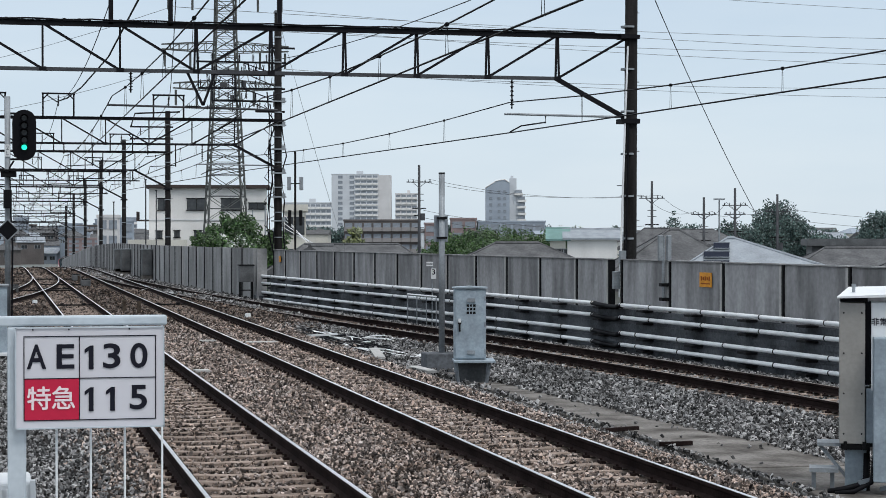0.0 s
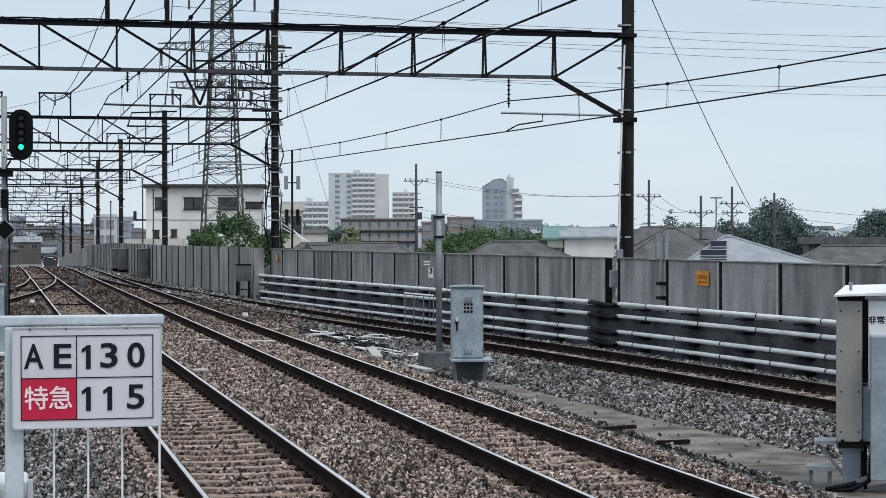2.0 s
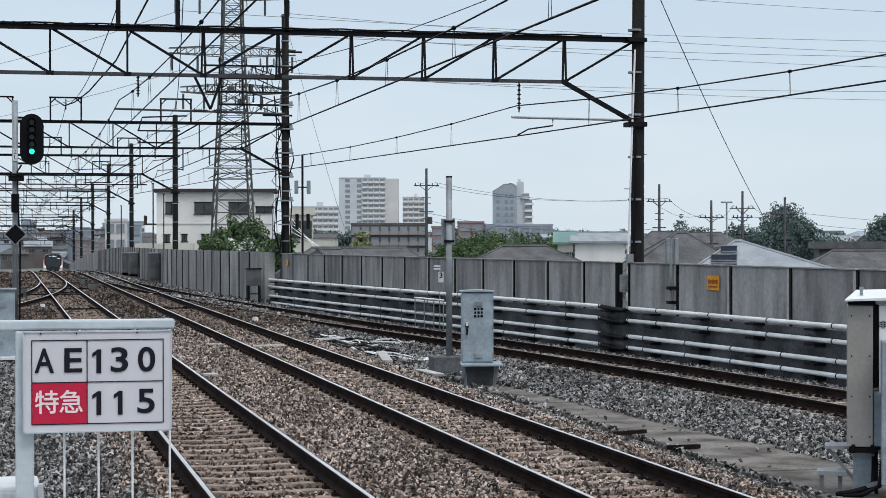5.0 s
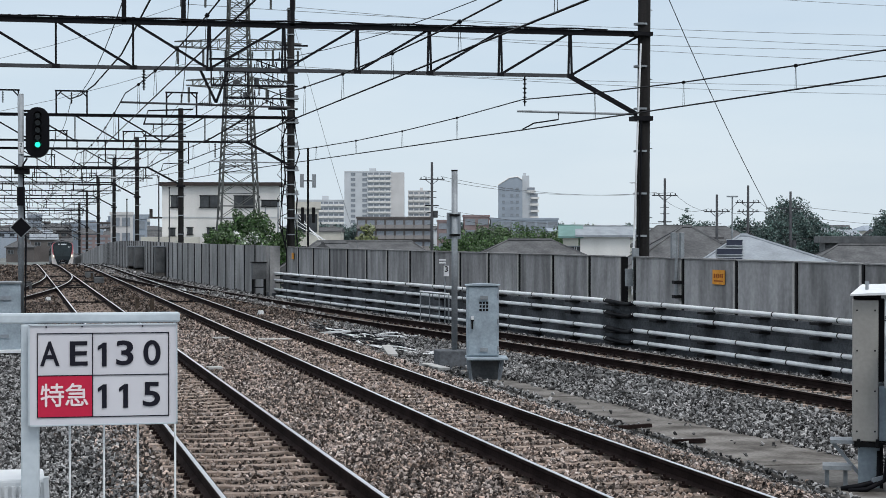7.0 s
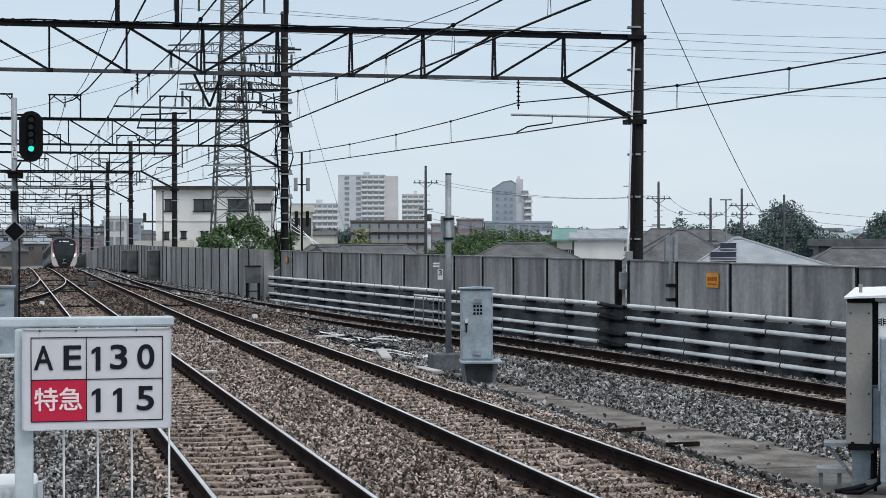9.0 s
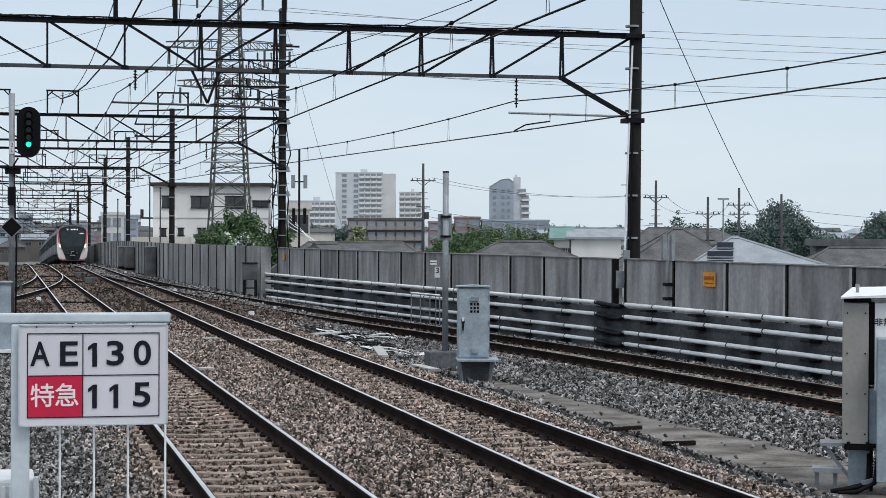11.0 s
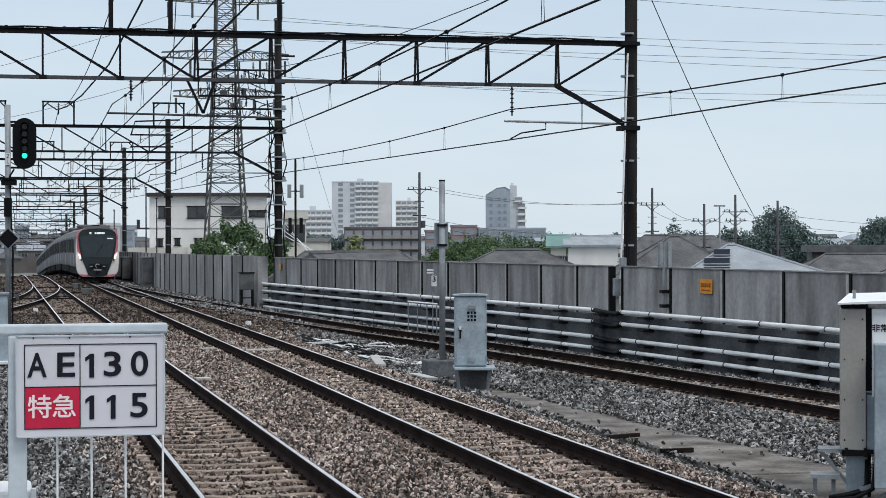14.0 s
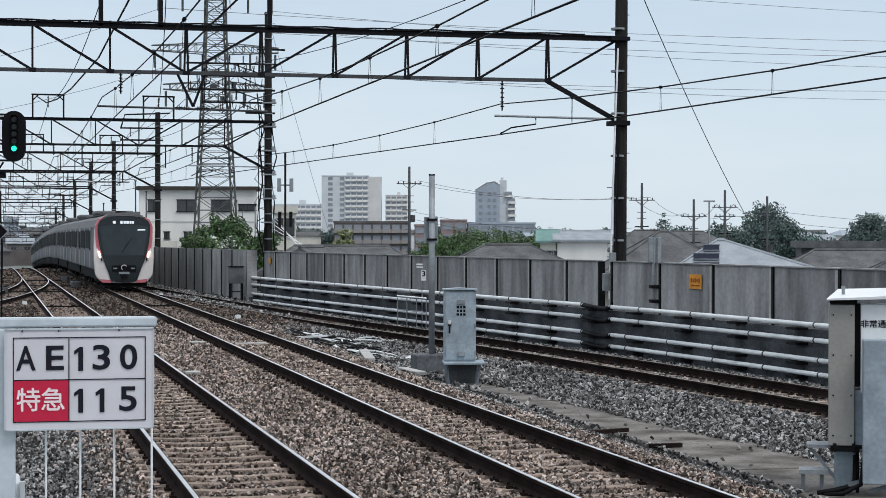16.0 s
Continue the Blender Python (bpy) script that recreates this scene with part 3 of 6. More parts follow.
def pole_x(y):
    return wall_x(y) + (0.38 if y < 90 else 0.1)


def concrete_pole(parent, x, y, z0, z1, r):
    p = part("pole", Geo().tube((x, y, z0), (x + (0.10 if y < 50 else 0), y, z1), r * 1.08, r * 0.9, 16), M_POLE, parent, "near-black streaked concrete pole", smooth=True)
    for z in np.arange(z0 + 7.2, z1, 1.1):
        part("band", Geo().tube((x, y, z), (x, y, z + 0.05), r * 1.12, n=14), M_GALV, p)
    for i, z in enumerate(np.arange(z0 + 9.0, z1 - 0.4, 0.9)):
        part("step_bolt", Geo().tube((x, y, z), (x + (r + 0.13) * (1 if i % 2 else -1), y, z), 0.012, n=5), M_GALV, p)


def insulator(parent, p, q, r=0.06):
    p, q = Vector(p), Vector(q)
    rot, n, vs, fs = (q - p).to_track_quat("Z", "Y").to_matrix(), 8, [], []
    rings = [(0.0, 0.018)]
    for k in range(1, 7):
        rings += [(k / 7 - 0.03, 0.02), (k / 7, r), (k / 7 + 0.03, 0.02)]
    rings.append((1.0, 0.018))
    for u, k in rings:
        vs += [p.lerp(q, u) + rot @ Vector((k * math.cos(a), k * math.sin(a), 0)) for a in (2 * math.pi * i / n for i in range(n))]
    for i in range(len(rings) - 1):
        fs += [(i * n + k, i * n + (k + 1) % n, (i + 1) * n + (k + 1) % n, (i + 1) * n + k) for k in range(n)]
    g = Geo().add(vs, fs + [tuple(range(n - 1, -1, -1)), tuple(range((len(rings) - 1) * n, len(rings) * n))])
    part("insulator", g, M_CABW if r < 0.05 else M_TRUSS, parent)


def gantry(i, y):
    z0 = level(y)
    first = i == 0
    zt, zb = (z0 + 7.66, z0 + 6.55) if first else (z0 + (7.55 if i == 1 else 7.40), z0 + (6.47 if i == 1 else 6.35))
    xr, xl, step = pole_x(y), -7.2 + curve_x(y), 1.857
    t = thing("catenary_gantry", "dark steel lattice gantry on tall concrete poles" if not first else "dark steel lattice gantry with knee brace across the tracks", "gantry", group="catenary gantries")
    top = {0: 10.8, 1: 12.4}.get(i, 9.85) + z0
    rr = 0.175 if i < 2 else 0.17
    concrete_pole(t, xr, y, z0 - 7, top, rr)
    concrete_pole(t, xl, y, z0 - 0.6, z0 + 9.5, 0.17)
    ch = 0.11
    part("top_chord", Geo().box(((xl + xr) / 2, y, zt), (xr - xl, ch, ch)).box(((xl + xr) / 2, y, zt + 0.07), (xr - xl, 0.2, 0.015)), M_TRUSS, t)
    x_end = xr - 1.95
    part("bottom_chord", Geo().box(((xl + x_end) / 2, y, zb), (x_end - xl, ch, ch * 0.8)), M_CHORD if first else M_TRUSS, t)
    xs = []
    x = x_end + 0.03
    while x > xl + 0.5:
        xs.append(x)
        x -= step
    mid = 4.75 + curve_x(y)
    for k, x in enumerate(xs):
        for s in (-0.045, 0.045) if first and x > mid - 0.3 else (0.0,):
            part("vertical", Geo().bar((x + s * (1 if first else 0), y, zb), (x + s * 0.4, y, zt), 0.05, 0.05), M_TRUSS, t)
        a = (x, y, zb) if x > mid - 0.3 else (x, y, zt)
        nx = xs[k - 1] if k else xr
        b = (nx, y, zt) if x > mid - 0.3 else (nx, y, zb)
        part("diagonal", Geo().bar(a, b, 0.06, 0.06), M_TRUSS, t)
        part("gusset", Geo().box((x, y - 0.06, zb), (0.18, 0.012, 0.11)), M_TRUSS, t)
    part("knee_brace", Geo().bar((x_end, y, zb), (xr, y, zb - 1.03), 0.1, 0.11), M_TRUSS, t)
    part("collar", Geo().box((xr, y, zb - 1.08), (0.5, 0.48, 0.12)), M_TRUSS, t)
    part("collar", Geo().box((xr, y, zt), (0.5, 0.46, 0.1)), M_TRUSS, t)
    if first:
        for k in range(30):
            x = -6.4 + 0.33 * k + 0.05 * math.sin(k * 2.1)
            part("cable_clamp", Geo().box((x, y - 0.02, zt + 0.10), (0.07, 0.12, 0.05)), M_TRUSS, t)
        part("chord_cable", Geo().line([(-7.0 + 0.4 * k, y - 0.07, zt + 0.1 + 0.012 * math.sin(k * 1.7)) for k in range(int((xr + 6.6) / 0.4))], 0.022, 5), M_BLACK, t, "black cable lashed along the chord")
    # drop arm with the steady arms of the two main tracks
    if first:
        for s in (-0.35, 0.35):
            part("drop_bracket", Geo().bar((4.85 + s, y, zb), (4.9, y, 5.72), 0.06, 0.06), M_TRUSS, t)
        arm = part("steady_arm", Geo().tube((2.55, y, 5.70), (6.75, y, 5.63), 0.026), M_CHORD, t)
        insulator(t, (4.45, y, 5.69), (4.85, y, 5.68), 0.07)
        insulator(t, (4.95, y, 5.68), (5.35, y, 5.67), 0.07)
    for tx in ([TRACK1, TRACK2] if i else [TRACK1 + 0.45]):
        x = tx + curve_x(y)
        insulator(t, (x, y, zb), (x, y, z0 + 6.0))
        part("steady_arm", Geo().line([(x + 1.2, y, z0 + 5.55), (x + 0.1, y, z0 + 5.5), (x, y, z0 + 5.16)], 0.02, 5), M_TRUSS, t)
        if i:
            part("hanger", Geo().bar((x + 1.2, y, z0 + 5.5), (x + 1.2, y, zb), 0.05, 0.05), M_TRUSS, t)
    if i < 2:
        x = t3_x(y)
        insulator(t, (x + 0.05, y, zb), (x + 0.05, y, 5.75))
        part("steady_arm", Geo().tube((x - 0.15, y, 5.62), (xr, y, 5.58), 0.03), M_GALV, t)
        part("register_arm", Geo().line([(x + 0.95, y, 5.58), (x + 0.95, y, 5.42), (x + 0.3, y, 5.32), (x, y, 5.16)], 0.02, 5), M_TRUSS, t)
    # uprights and hoops on top that carry feeder wires
    if first:
        for x in (2.65, 4.1, 6.8):
            part("upright", Geo().bar((x, y, zt), (x, y, zt + 2.6), 0.11, 0.11), M_TRUSS, t)
        part("feeder_beam", Geo().box((4.9, y, zt + 2.5), (4.6, 0.1, 0.1)), M_TRUSS, t)
    else:
        for x in (1.8, 6.5, -1.08) if i == 1 else (1.75, 6.3):
            x += curve_x(y)
            g = Geo()
            for s in (0, 1.3):
                g.bar((x + s, y, zt), (x + s, y, zt + 1.05), 0.07, 0.07)
            g.bar((x - 0.05, y, zt + 1.05), (x + 1.35, y, zt + 1.05), 0.07, 0.07)
            g.bar((x, y, zt + 0.8), (x + 0.25, y, zt + 1.05), 0.05, 0.05).bar((x + 1.3, y, zt + 0.8), (x + 1.05, y, zt + 1.05), 0.05, 0.05)
            part("hoop", g, M_TRUSS, t)
            insulator(t, (x + 0.65, y, zt + 1.0), (x + 0.65, y, zt + 0.5))
    if i == 1:
        concrete_pole(t, -0.75, y + 2.5, -0.5, 8.2, 0.17)
        rng = random.Random(8)
        for z, reach, over in ((10.75, 0.5, 0.75), (10.1, 3.6, 0.35), (9.55, 2.9, 0.3), (8.95, 3.5, 0.3), (8.4, 2.9, 0.3), (7.95, 1.0, 0.3)):
            part("cross_arm", Geo().bar((xr - reach, y, z), (xr + over, y, z), 0.08, 0.08).bar((xr - reach * 0.45, y, z), (xr - 0.1, y, z - 0.5), 0.04, 0.04), M_TRUSS, t)
            for k in range(int(reach * 1.7)):
                x = xr - reach + 0.1 + k * 0.6
                insulator(t, (x, y, z + 0.03), (x, y, z + 0.36), 0.07)
                if k % 2:
                    insulator(t, (x + 0.2, y, z - 0.03), (x + 0.2, y, z - 0.45), 0.06)
        for x, z0s, z1s in ((xr - 2.9, 8.4, 10.1), (xr - 3.5, 8.95, 10.1), (xr - 1.9, 8.4, 9.55)):
            part("arm_post", Geo().bar((x, y, z0s), (x, y, z1s), 0.06, 0.06), M_TRUSS, t)
        part("switch_gear", Geo().box((xr - 2.4, y, 9.1), (0.3, 0.2, 0.14)).tube((xr - 1.5, y, 9.0), (xr - 1.5, y, 9.3), 0.08, n=10).box((xr - 2.0, y, 8.56), (0.2, 0.2, 0.2)), M_CHORD, t, "dark pole-top switch gear")
        for dx, dy, zs in ((-0.3, -0.1, (8.3, 7.2, 6.6, 5.0, 3.8, 2.4, 1.6)), (-0.42, -0.14, (8.8, 7.6, 6.2, 5.4, 4.1, 2.9, 2.2)), (-0.24, -0.2, (7.6, 7.0, 6.3, 5.6, 4.9, 3.2, 1.9)), (0.24, -0.12, (7.9, 7.1, 6.0, 5.2, 4.0, 3.0, 1.8))):
            part("cable_riser", Geo().line([(xr + dx + rng.uniform(-0.14, 0.12), y + dy, z) for z in zs], 0.032, 6), M_BLACK, t, "black hanging riser cable")
        for k in range(16):
            x, z = xr - rng.uniform(0.5, 3.4), rng.choice((10.1, 9.55, 8.95, 8.4))
            w2, dz = rng.uniform(0.25, 0.8), rng.uniform(0.25, 0.6)
            part("jumper", Geo().line([(x, y - 0.1, z), (x + 0.1 * w2, y - 0.1, z - 0.7 * dz), (x + 0.5 * w2, y - 0.1, z - dz), (x + 0.9 * w2, y - 0.1, z - 0.75 * dz), (x + w2, y - 0.1, z - 0.1)], 0.017, 5), M_BLACK, t)
        for k in range(6):
            z = 8.6 - 1.05 * k
            part("cable_loop", Geo().line([(xr - 0.2, y - 0.15, z), (xr - 0.45, y - 0.15, z - 0.12), (xr - 0.62, y - 0.15, z - 0.4), (xr - 0.4, y - 0.15, z - 0.62), (xr - 0.18, y - 0.15, z - 0.7)], 0.018, 5), M_BLACK, t)
            part("clamp", Geo().box((xr + 0.02, y - 0.02, z - 0.2), (0.62, 0.5, 0.06)).box((xr + 0.22, y - 0.2, z - 0.12), (0.14, 0.12, 0.16)), M_GALV, t, "galvanised pole clamp")
    elif i > 1:
        for z in (8.9, 8.2):
            part("cross_arm", Geo().bar((xr - 2.2, y, z0 + z), (xr + 0.3, y, z0 + z), 0.09, 0.09), M_TRUSS, t)
        insulator(t, (xr - 1.6, y, z0 + 8.9), (xr - 1.6, y, z0 + 8.4), 0.05)
        cx = curve_x(y)
        part("register_beam", Geo().bar((-3.2 + cx, y, z0 + 5.72), (8.0 + cx, y, z0 + 5.72), 0.07, 0.07), M_TRUSS, t)
        for x in (-3.0, -0.8, 1.2, 4.45, 7.6):
            part("drop_post", Geo().bar((x + cx, y, z0 + 5.72), (x + cx, y, zb), 0.06, 0.06), M_TRUSS, t)
        for x in (0.2, 3.4, 5.5):
            insulator(t, (x + cx, y - 0.1, z0 + 5.75), (x + cx + 0.4, y - 0.1, z0 + 5.75), 0.045)
    if first:
        # riser conduits and boxes on the near pole
        part("conduit", Geo().line([(xr - 0.08, y - 0.22, 7.4), (xr - 0.15, y - 0.20, 5.4), (xr - 0.21, y - 0.14, 3.0), (xr - 0.28, y - 0.12, 0.9)], 0.027, 6), M_PIPE, t)
        part("conduit", Geo().line([(xr - 0.06, y - 0.2, 5.4), (xr - 0.10, y - 0.2, 3.0), (xr - 0.14, y - 0.2, 0.9)], 0.03, 6), M_BLACK, t)
        part("junction_box", Geo().box((xr - 0.25, y - 0.3, 1.95), (0.16, 0.14, 0.32)), M_GALV, t, "grey junction box", bevel=0.01)
        part("junction_box", Geo().box((xr - 0.42, y - 0.3, 1.35), (0.18, 0.14, 0.45)), M_GALV, t, bevel=0.01)


def sag(p, q, drop, n=14):
    p, q = Vector(p), Vector(q)
    return [p.lerp(q, k / n) - Vector((0, 0, drop * 4 * (k / n) * (1 - k / n))) for k in range(n + 1)]


def overhead_wires(name, label, spots):
    """Contact wire, messenger wire and droppers along the spots."""
    t = thing(name, label, "overhead wire", group="overhead wires")
    spots = [Vector(s) for s in spots]
    contact, mess = [], []
    for a, b in zip(spots[:-1], spots[1:]):
        n = 7
        ms = sag(a + Vector((0, 0, 0.78)), b + Vector((0, 0, 0.78)), 0.35, n)
        cs = [a.lerp(b, k / n) for k in range(n + 1)]
        contact += cs[:-1]
        mess += ms[:-1]
        if a.y < 150:
            for k in range(1, n):
                side = Vector((0.035, 0.05, 0))
                part("dropper", Geo().line([ms[k] - side * 0.3, cs[k] - side], 0.005, 3).line([ms[k] + side * 0.3, cs[k] + side], 0.005, 3), M_BLACK, t)
                part("clamp", Geo().tube(ms[k] - Vector((0, 0.03, 0.0)), ms[k] + Vector((0, 0.03, 0.0)), 0.035, n=6), M_BLACK, t)
    part("contact_wire", Geo().line(contact + [spots[-1]], 0.016, 4), M_BLACK, t)
    part("messenger_wire", Geo().line(mess + [spots[-1] + Vector((0, 0, 0.78))], 0.015, 4), M_BLACK, t)


def all_overhead():
    for i, y in enumerate(GANTRY_Y):
        gantry(i, y)
    for x, s in ((TRACK1, 0.0), (TRACK2, 0.1), (TRACK0, 0.0)):
        overhead_wires("overhead_wire", "thin dark contact wire hung over a main track", [(x + s, 12, 5.14)] + [(x + curve_x(y) + s * (-1) ** i, y, level(y) + 5.14) for i, y in enumerate(GANTRY_Y)])
    overhead_wires("overhead_wire", "thin dark contact wire hung over the curved outer track", [(15.75, 13.6, 5.14)] + [(t3_x(y) + d, y, 5.14) for y, d in ((47.6, 0), (84, 0.5), (114, 0.6))])
    t = thing("feeder_wires", "dark feeder cables strung between the gantry poles", "feeder cable")
    rows = [[(3.0, 12, 9.2), (3.0, 47.6, 9.4), (2.45, 84, 8.27), (2.4, 114, 8.1), (2.4, 148, 7.9)], [(4.25, 12, 9.6), (4.3, 47.6, 9.9), (7.15, 84, 8.27), (6.95, 114, 8.1), (6.95, 148, 7.9)],
            [(9.4, 84, 9.7), (8.0, 114, 8.6), (8.0, 148, 8.4), (7.8, 182, 7.9)], [(10.2, 84, 8.7), (9.0, 114, 8.3), (8.8, 148, 8.1), (8.6, 182, 7.7)], [(13.5, 24, 9.3), (11.0, 84, 10.1), (9.6, 114, 9.0), (9.4, 148, 8.8)]]
    for r in rows:
        for a, b in zip(r[:-1], r[1:]):
            part("cable", Geo().line(sag(a, b, 0.8 if a[1] < 80 else 0.5), 0.014, 4), M_BLACK, t)
    part("cable", Geo().line([(3.75, 47.6, 9.2), (3.56, 50, 8.72), (3.45, 55, 8.44), (3.38, 62, 8.2), (2.86, 70, 7.82), (2.5, 74.5, 7.74), (2.21, 78, 7.84), (1.96, 84, 8.53)], 0.028, 5), M_BLACK, t, "black looping jumper cable")
    w = part("guy_wire", Geo().line(sag((16.08, 47.0, 9.4), (32.2, 75.2, 1.2), 0.5), 0.013, 4), M_BLACK)
    tagged(w, "thin dark drop cable running down to the houses", "cable")
    w = part("guy_wire", Geo().line(sag((11.9, 84, 12.3), (17.6, 98.0, 1.2), 0.3), 0.009, 4), M_GALV)
    tagged(w, "thin pale stay wire running down behind the wall", "cable")


# ---- line-side things ----
def fence_and_sign():
    y = 5.6
    t = thing("platform_fence", "white painted steel fence at the platform end", "fence")
    part("top_rail", Geo().box((-0.53, y, 2.256), (2.0, 0.045, 0.029)), M_FRAME, t, bevel=0.006)
    part("post", Geo().box((0.046, y, 1.7), (0.052, 0.05, 1.08)), M_FRAME, t, bevel=0.006)
    part("post", Geo().box((-1.5, y, 1.7), (0.052, 0.05, 1.08)), M_FRAME, t, bevel=0.006)
    for x in [0.157 + 0.0965 * k for k in range(4)] + [-0.06 - 0.0965 * k for k in range(14)]:
        part("rod", Geo().tube((x if x < 0.44 else 0.457, y, 1.2), (x if x < 0.44 else 0.457, y, 2.245), 0.0032, n=6), M_CABW, t, smooth=True)
    part("bottom_rail", Geo().box((-0.53, y, 1.2), (2.0, 0.04, 0.04)), M_FRAME, t)
    s = thing("speed_sign", "white enamel speed sign with black numbers and a red field", "sign")
    yf = y - 0.045
    part("board", Geo().box((0.250, yf, 2.096), (0.417, 0.012, 0.287)), M_SIGN, s, bevel=0.003)
    part("rim", Geo().box((0.250, yf - 0.002, 2.2385), (0.417, 0.016, 0.004)).box((0.250, yf - 0.002, 1.9535), (0.417, 0.016, 0.004)).box((0.0425, yf - 0.002, 2.096), (0.004, 0.016, 0.287)).box((0.4575, yf - 0.002, 2.096), (0.004, 0.016, 0.287)), M_FRAME, s)
    x0, xm, x1, z0, zm, z1 = 0.0655, 0.2195, 0.4345, 1.976, 2.0945, 2.214
    yl = yf - 0.0075
    g = Geo()
    for z in (z0, zm, z1):
        g.box(((x0 + x1) / 2, yl, z), (x1 - x0 + 0.0026, 0.002, 0.0026))
    for x in (x0, xm, x1):
        g.box((x, yl, (z0 + z1) / 2), (0.0026, 0.0024, z1 - z0))
    part("border", g, M_INK, s, "thin black ruled border")
    part("red_field", Geo().box(((x0 + xm) / 2, yl + 0.0008, (z0 + zm) / 2), (xm - x0 - 0.003, 0.002, zm - z0 - 0.003)), M_RED, s, "crimson red field")
    for ch, x, z, wide in (("A", 0.100, 2.153, 0.78), ("E", 0.178, 2.153, 1.2), ("3", 0.311, 2.153, 1.28), ("0", 0.387, 2.153, 1.06), ("5", 0.386, 2.034, 1.2)):
        me = text_mesh(ch, 0.097, 0.0008, 0.0016)
        me.materials.append(M_INK)
        part("character", me, None, s, at=pose(x, yl - 0.0005, z, 90) @ Matrix.Diagonal((wide, 1, 1, 1)))
    for x, z in ((0.250, 2.153), (0.250, 2.034), (0.310, 2.034)):
        one = [(0.009, -0.034), (0.009, 0.034), (-0.001, 0.034), (-0.016, 0.023), (-0.016, 0.012), (-0.0045, 0.0195), (-0.0045, -0.034)]
        part("character", Geo().prism(one, -0.0008, 0.0008), M_INK, s, at=pose(x, yl - 0.0005, z))
    for ch, x in (("特", 0.107), ("急", 0.175)):
        me = text_mesh(ch, 0.070, 0.0008)
        me.materials.append(M_PINKW)
        for k, (dx, dz) in enumerate(((-0.0009, 0), (0.0009, 0), (0, -0.0009), (0, 0.0009))):
            part("character", me, None, s, at=pose(x + dx, yl - 0.0015 - 0.00004 * k, 2.034 + dz, 90))
    for x in (0.09, 0.19, 0.36):
        part("rivet", Geo().tube((x, yf - 0.004, 2.2335), (x, yf - 0.012, 2.2335), 0.0025, n=8), M_INK, s)
    b = thing("ribbed_box", "white ribbed plastic box on the platform end", "box")
    part("body", Geo().box((-0.10, 5.9, 1.475), (0.38, 0.26, 0.60)), M_CABW, b, bevel=0.01)
    for k in range(17):
        part("rib", Geo().box((-0.28 + 0.0215 * k, 5.765, 1.47), (0.011, 0.014, 0.57)), M_CABW, b)
    part("flap", Geo().add([(0.085, 5.76, 1.78), (0.1, 5.76, 1.78), (0.125, 5.72, 1.19), (0.105, 5.72, 1.19), (0.085, 5.79, 1.78), (0.1, 5.79, 1.78), (0.125, 5.75, 1.19), (0.105, 5.75, 1.19)],
                           [(0, 1, 2, 3), (4, 7, 6, 5), (0, 4, 5, 1), (1, 5, 6, 2), (2, 6, 7, 3), (3, 7, 4, 0)]), M_CABW, b)


